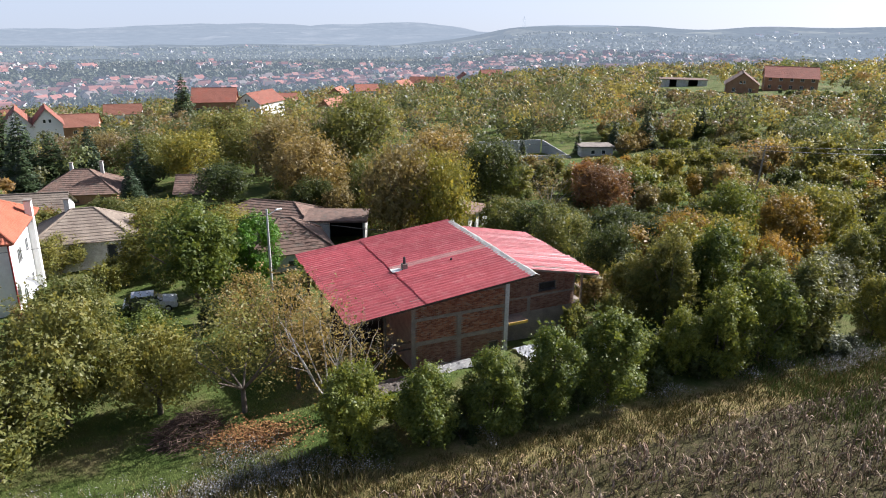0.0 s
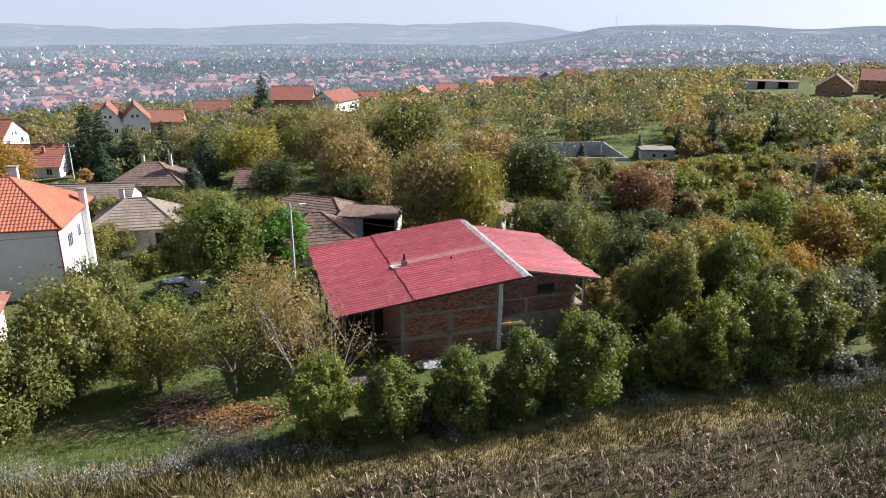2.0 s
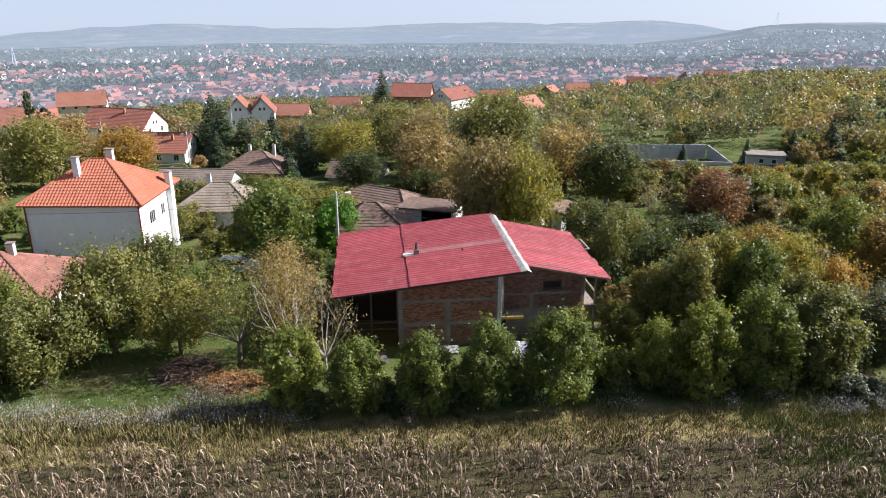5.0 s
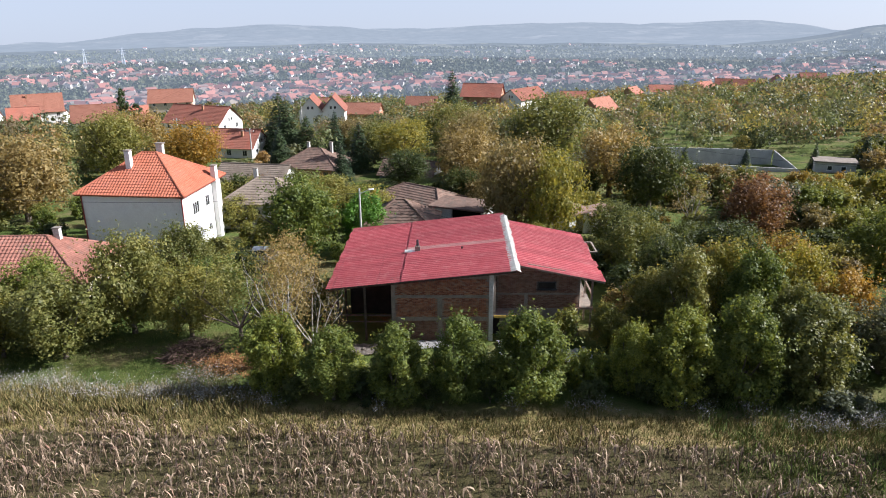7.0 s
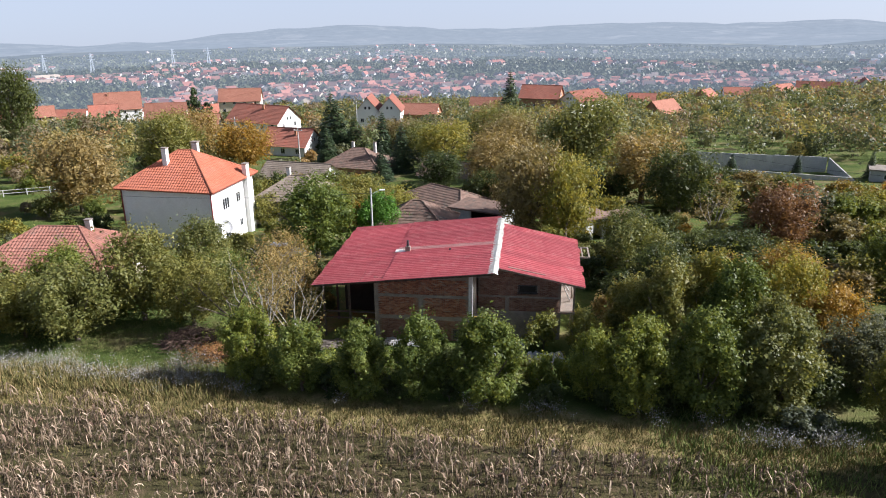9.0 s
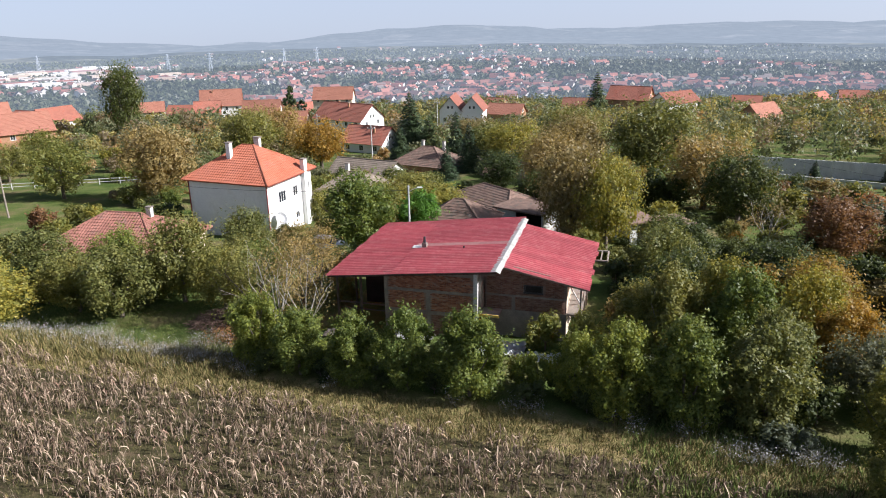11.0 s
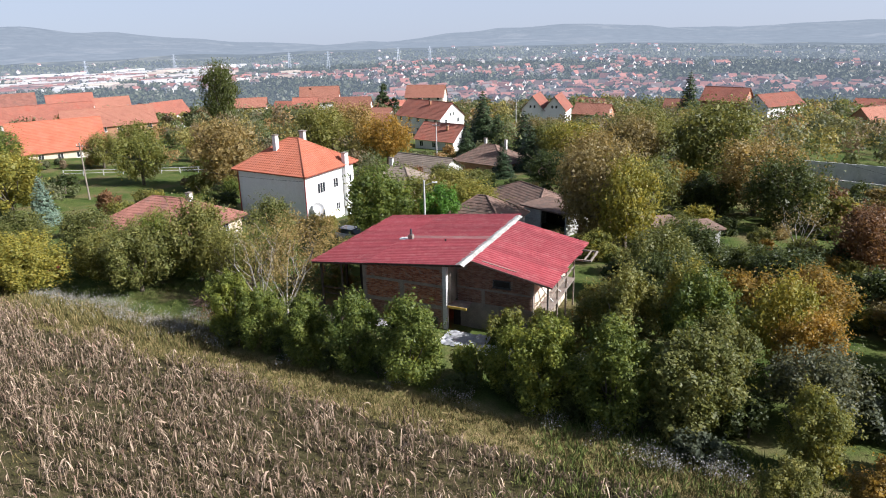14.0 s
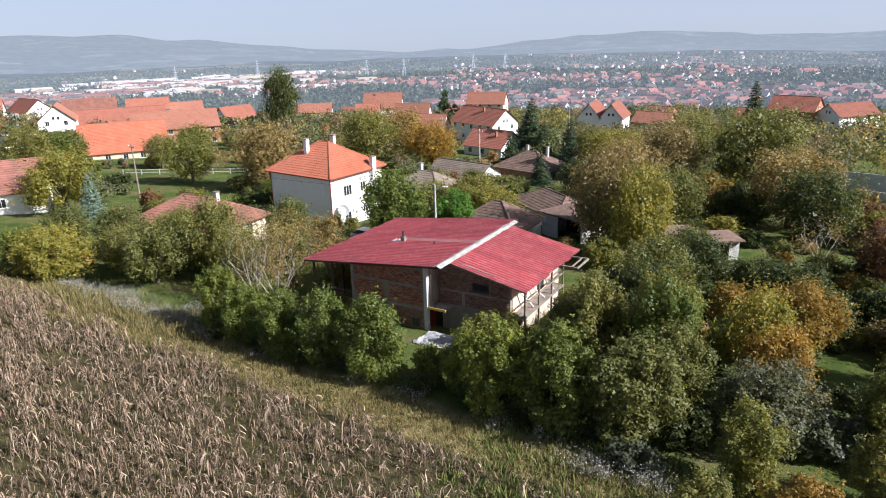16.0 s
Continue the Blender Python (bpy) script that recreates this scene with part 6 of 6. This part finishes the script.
tufts("weeds", g, g.uniform(20, 46, n), g.uniform(-10, 4, n), LAWN, 0.4, 0.03, 8, "green weeds at the field's corner", "weeds", 0.25)
# white asters along the verge
fs, fv = [], []
for x, y, r, m in ((-18.5, 24.3, 4.0, 420), (-24.0, 22.0, 3.0, 260), (-13.5, 24.4, 2.6, 170), (-7.4, 27.0, 2.4, 330), (-10.5, 26.0, 2.0, 200), (-4.0, 28.0, 1.4, 90), (-9.5, 28.8, 1.8, 120), (2.1, 30.3, 0.8, 50), (12.5, 34.6, 1.2, 90), (9.0, 33.0, 0.7, 40), (17.9, 36.6, 0.6, 40), (20.3, 37.7, 0.6, 45), (23.8, 37.6, 1.4, 130), (20.6, 39.0, 0.5, 30), (26.0, 39.0, 1.5, 110)):
    s, v = plan(x, y)
    m = int(m * 0.42)
    fs.append(g.normal(s, r * 0.55, m))
    fv.append(np.maximum(g.normal(v, 0.5 + r * 0.12, m), 0.4))
fs, fv = np.concatenate(fs), np.concatenate(fv)
tufts("flower_stems", g, fs, fv, GRASS, 0.55, 0.015, 4, "thin stems of white asters", "flowers", 0.14)
fx, fy = 0.922 * fs - 0.386 * fv, 26.7 + 0.386 * fs + 0.922 * fv
fz = np.array([land(a, b) for a, b in zip(fx, fy)])
cen = np.repeat(np.stack([fx, fy, fz + g.uniform(0.3, 0.75, len(fx))], 1), 26, 0) + g.normal(0, 0.15, (len(fx) * 26, 3))
lv, lf = leaf_blades(g, cen, g.normal(size=cen.shape) + (0, 0, 0.8), 0.055)
tagged(new("flowers", raw_mesh("flowers", lv, lf, ASTER)), "clusters of small white asters", "flowers", kind="stuff")

# ---- yard clutter ----


def twig_heap(name, x, y, r, h, n, mat, label, category):
    rs = np.random.RandomState(int(abs(x) * 10))
    verts, faces = [], []
    z = land(x, y)
    for _ in range(n):
        a, d = rs.uniform(0, 2 * math.pi), r * math.sqrt(rs.uniform())
        p = np.array([x + d * math.cos(a), y + d * math.sin(a), z + h * (1 - (d / r) ** 2) * rs.uniform(0.1, 1.0)])
        q = p + rs.normal(0, 1, 3) * (0.45, 0.45, 0.14)
        tube(verts, faces, p, q, 0.022, 0.012, 3)
    tagged(new(name, raw_mesh(name, verts, faces, mat)), label, category)


twig_heap("brushwood", -13.2, 31.9, 1.9, 1.1, 900, TWIG, "heap of cut reddish brown brushwood", "brush pile")
rs = np.random.RandomState(8)
cen = np.stack([rs.normal(-9.8, 1.3, 2600), rs.normal(31.4, 0.8, 2600), np.zeros(2600)], 1)
cen[:, 2] = [land(a, b) + 0.06 for a, b in cen[:, :2]]
lv, lf = leaf_blades(rs, cen + rs.uniform(0, 0.1, cen.shape), rs.normal(0, 0.4, cen.shape) + (0, 0, 1), 0.13)
tagged(new("leaf_litter", raw_mesh("leaf_litter", lv, lf, LITTER)), "orange fallen leaves and rubble on the ground", "leaf litter", kind="stuff")


def crumpled(name, x, y, L, W, ang, mat, label, category, lift=0.35, seed=1):
    rs = np.random.RandomState(seed)
    bm = bmesh.new()
    nx, ny = 14, 10
    g = [[bm.verts.new((L * (i / nx - 0.5) + rs.normal(0, 0.04), W * (j / ny - 0.5) + rs.normal(0, 0.04), lift * abs(noise.noise((i * 0.35, j * 0.4, seed))) * 2 + 0.04 + rs.uniform(0, 0.06))) for j in range(ny + 1)] for i in range(nx + 1)]
    for i in range(nx):
        for j in range(ny):
            bm.faces.new((g[i][j], g[i + 1][j], g[i + 1][j + 1], g[i][j + 1]))
    bmesh.ops.solidify(bm, geom=bm.faces[:], thickness=0.02)
    me = bpy.data.meshes.new(name)
    bm.to_mesh(me)
    bm.free()
    me.materials.append(mat)
    ob = new(name, me)
    ob.matrix_world = pose(x, y, land(x, y) + 0.02, 0, 0, ang)
    return tagged(ob, label, category)


crumpled("tarpaulin", 6.6, 40.8, 3.2, 2.2, 25, TARP, "crumpled white plastic sheeting on the ground", "tarpaulin", 0.2, seed=2)
crumpled("tarpaulin", 9.8, 41.0, 2.4, 1.6, 35, TARP, "crumpled white plastic sheeting beside shrubs", "tarpaulin", 0.2, seed=5)
crumpled("concrete_slab", 0.6, 38.6, 3.0, 1.2, 24, PALE_CONCRETE, "pale broken concrete path by the wall", "path", 0.1, seed=3)
crumpled("rubble", -3.2, 35.8, 3.0, 1.4, 30, CONCRETE, "low spread of pale stones and rubble", "rubble", 0.14, seed=7)


def street_lamp():
    t = thing("street_lamp", pose(-14.3, 54.6, 0, 0, 0, 40), "grey concrete street lamp pole with a short arm", "street lamp")
    part("pole", rod((0, 0, -3.2), (0, 0, 4.65), 0.13, 0.08, 10), PALE_CONCRETE, t)
    part("arm", rod((0, 0, 4.1), (0.9, 0, 4.45), 0.03), GREY_METAL, t)
    part("lamp_head", boxes((0.8, 1.35, -0.09, 0.09, 4.4, 4.52), bevel=0.03), WHITE_PAINT, t)


street_lamp()


def power_pole(x, y, top, label="wooden power pole with a crossarm", lean=0.0, mat=None):
    z = land(x, y)
    t = thing("power_pole", pose(x, y, z, 0, lean, 20), label, "power pole", "power poles")
    part("pole", rod((0, 0, -0.5), (0, 0, top), 0.14, 0.09, 8), mat or WOOD, t)
    part("crossarm", boxes((-0.8, 0.8, -0.05, 0.05, top - 0.6, top - 0.5)), mat or WOOD, t)
    for u in (-0.7, 0.0, 0.7):
        part("insulator", rod((u, 0, top - 0.5), (u, 0, top - 0.3), 0.04, 0.05, 6), WHITE_PAINT, t)
    return (x, y, z + top - 0.3)


def cable(a, b, sag=0.8, n=12, r=0.018):
    verts, faces = [], []
    for k in range(n + 1):
        f = k / n
        c = [a[i] * (1 - f) + b[i] * f - (4 * sag * f * (1 - f) if i == 2 else 0) for i in range(3)]
        d = Vector((b[0] - a[0], b[1] - a[1], 0)).normalized()
        verts += [(c[0] - d.y * r, c[1] + d.x * r, c[2]), (c[0], c[1], c[2] + r), (c[0] + d.y * r, c[1] - d.x * r, c[2]), (c[0], c[1], c[2] - r)]
    for k in range(n):
        for i in range(4):
            j = (i + 1) % 4
            faces.append((4 * k + i, 4 * k + j, 4 * k + 4 + j, 4 * k + 4 + i))
    tagged(new("cable", raw_mesh("cable", verts, faces, DARK_METAL)), "thin dark overhead power cable", "cable", "cables")


p1 = power_pole(36.8, 81.0, 8.2, lean=4)
p2 = power_pole(-71.0, 37.5, 8.4)
p3 = power_pole(-66.0, 100.0, 8.6, "grey concrete power pole with a crossarm", mat=PALE_CONCRETE)
p4 = power_pole(-92.0, 150.0, 10.5, "grey concrete power pole with a crossarm", mat=PALE_CONCRETE)
p5 = power_pole(-96.0, 112.0, 8.6, "grey concrete power pole with a crossarm", mat=PALE_CONCRETE)
lamp_top = (-14.3, 54.6, 4.2)
cable(lamp_top, p2, 1.6)
cable(lamp_top, (4.0, 52.0, 3.6), 0.5)
cable(p3, p5, 1.0)
cable(p3, p4, 1.2)
cable(p1, (110, 84, 9.0), 1.6, r=0.03)
cable(p1, (-12.0, 118.0, 2.0), 1.8)
cable((p1[0], p1[1], p1[2] - 0.5), (110, 85, 8.4), 1.8, r=0.03)


def car(x, y, ang, paint, label):
    t = thing("car", pose(x, y, land(x, y), 0, 0, ang), label, "car")
    bm = bmesh.new()
    side = [(-2.0, 0.35), (2.0, 0.35), (2.08, 0.7), (1.9, 0.88), (1.0, 0.98), (-1.9, 1.0), (-2.05, 0.75)]
    for yy in (-0.84, 0.84):
        bm.faces.new([bm.verts.new((a, yy, b)) for a, b in (side if yy < 0 else side[::-1])])
    vs = list(bm.verts)
    m = len(side)
    for i in range(m):
        j = (i + 1) % m
        bm.faces.new((vs[i], vs[m + (m - 1 - i)], vs[m + (m - 1 - j)], vs[j]))
    bmesh.ops.recalc_face_normals(bm, faces=bm.faces)
    bmesh.ops.bevel(bm, geom=bm.edges[:], offset=0.06, segments=2, affect="EDGES")
    body = part("body", bm, paint, t)
    bm = bmesh.new()
    a = [bm.verts.new(p) for p in ((-1.85, -0.78, 0.98), (0.95, -0.78, 0.97), (0.95, 0.78, 0.97), (-1.85, 0.78, 0.98))]
    b = [bm.verts.new(p) for p in ((-1.35, -0.6, 1.44), (0.25, -0.6, 1.44), (0.25, 0.6, 1.44), (-1.35, 0.6, 1.44))]
    for i in range(4):
        bm.faces.new((a[i], a[(i + 1) % 4], b[(i + 1) % 4], b[i]))
    part("glazing", bm, GLASS, t)
    part("roof", boxes((-1.4, 0.3, -0.64, 0.64, 1.43, 1.48), bevel=0.02), paint, t)
    for wx in (-1.25, 1.3):
        for wy in (-0.8, 0.8):
            w = part("wheel", rod((wx, wy - 0.1, 0.31), (wx, wy + 0.1, 0.31), 0.31, sides=14), RUBBER, t)
            part("rim", rod((wx, wy - 0.11, 0.31), (wx, wy + 0.11, 0.31), 0.18, sides=10), GREY_METAL, w)
    for wy in (-0.6, 0.6):
        part("headlight", boxes((2.0, 2.07, wy - 0.18, wy + 0.18, 0.66, 0.8)), GLASS, t)


car(-23.4, 51.8, 20, CAR_WHITE, "white hatchback car parked under trees")
car(-34.6, 23.6, 25, CAR_RED, "dark red car parked beside trees")


def fence(x0, y0, x1, y1, n):
    L, a = math.hypot(x1 - x0, y1 - y0), math.degrees(math.atan2(y1 - y0, x1 - x0))
    t = thing("fence", pose(x0, y0, land(x0, y0), 0, 0, a), "low white wooden post and rail fence", "fence", "fences")
    dz = land(x1, y1) - land(x0, y0)
    for i in range(n + 1):
        part("post", boxes((L * i / n - 0.06, L * i / n + 0.06, -0.06, 0.06, dz * i / n - 0.4, dz * i / n + 1.05)), PALE_CONCRETE, t)
    for z in (0.45, 0.95):
        part("rail", prism([(0, 0.0, z), (L, 0.0, z + dz), (L, 0.0, z + dz + 0.06), (0, 0.0, z + 0.06)], (0, 0.05, 0)), PALE_CONCRETE, t)


fence(-96, 40, -84, 66, 9)


# ---- far pylons ----
# steel with a faint blue-grey emission that stands in for haze
HAZY_STEEL = surface("hazy_steel", (0.3, 0.32, 0.35), (0.36, 0.38, 0.4), 1, 5, 0.8, 0.0, glow=(0.14, 0.17, 0.21))


def pylon(bearing, r, h):
    x, y = EYE_X - r * math.sin(radians(bearing)), EYE_Y + r * math.cos(radians(bearing))
    t = thing("pylon", pose(x, y, land(x, y) - 1, 0, 0, 40), "distant lattice power pylon, haze emitted by its steel", "pylon", "pylons")
    for sx in (-1, 1):
        for sy in (-1, 1):
            part("leg", rod((sx * h * 0.09, sy * h * 0.09, 0), (sx * 0.4, sy * 0.4, h), 0.45, 0.3, 4), HAZY_STEEL, t)
    for f, w in ((0.68, 0.2), (0.82, 0.16), (0.94, 0.1)):
        part("crossarm", boxes((-h * w, h * w, -0.4, 0.4, h * f, h * f + 0.8)), HAZY_STEEL, t)
    for f in (0.2, 0.4, 0.55):
        k = h * 0.09 * (1 - f) + 0.4 * f
        part("brace", boxes((-k, k, -k, -k + 0.4, h * f, h * f + 0.5)), HAZY_STEEL, t)


for b, r, h in ((49.5, 1500, 34), (52.0, 1480, 34), (57.5, 1450, 34), (60.5, 1500, 34), (69.0, 1600, 36), (75.0, 1500, 34), (-5.6, 2550, 42)):
    pylon(b, r, h)
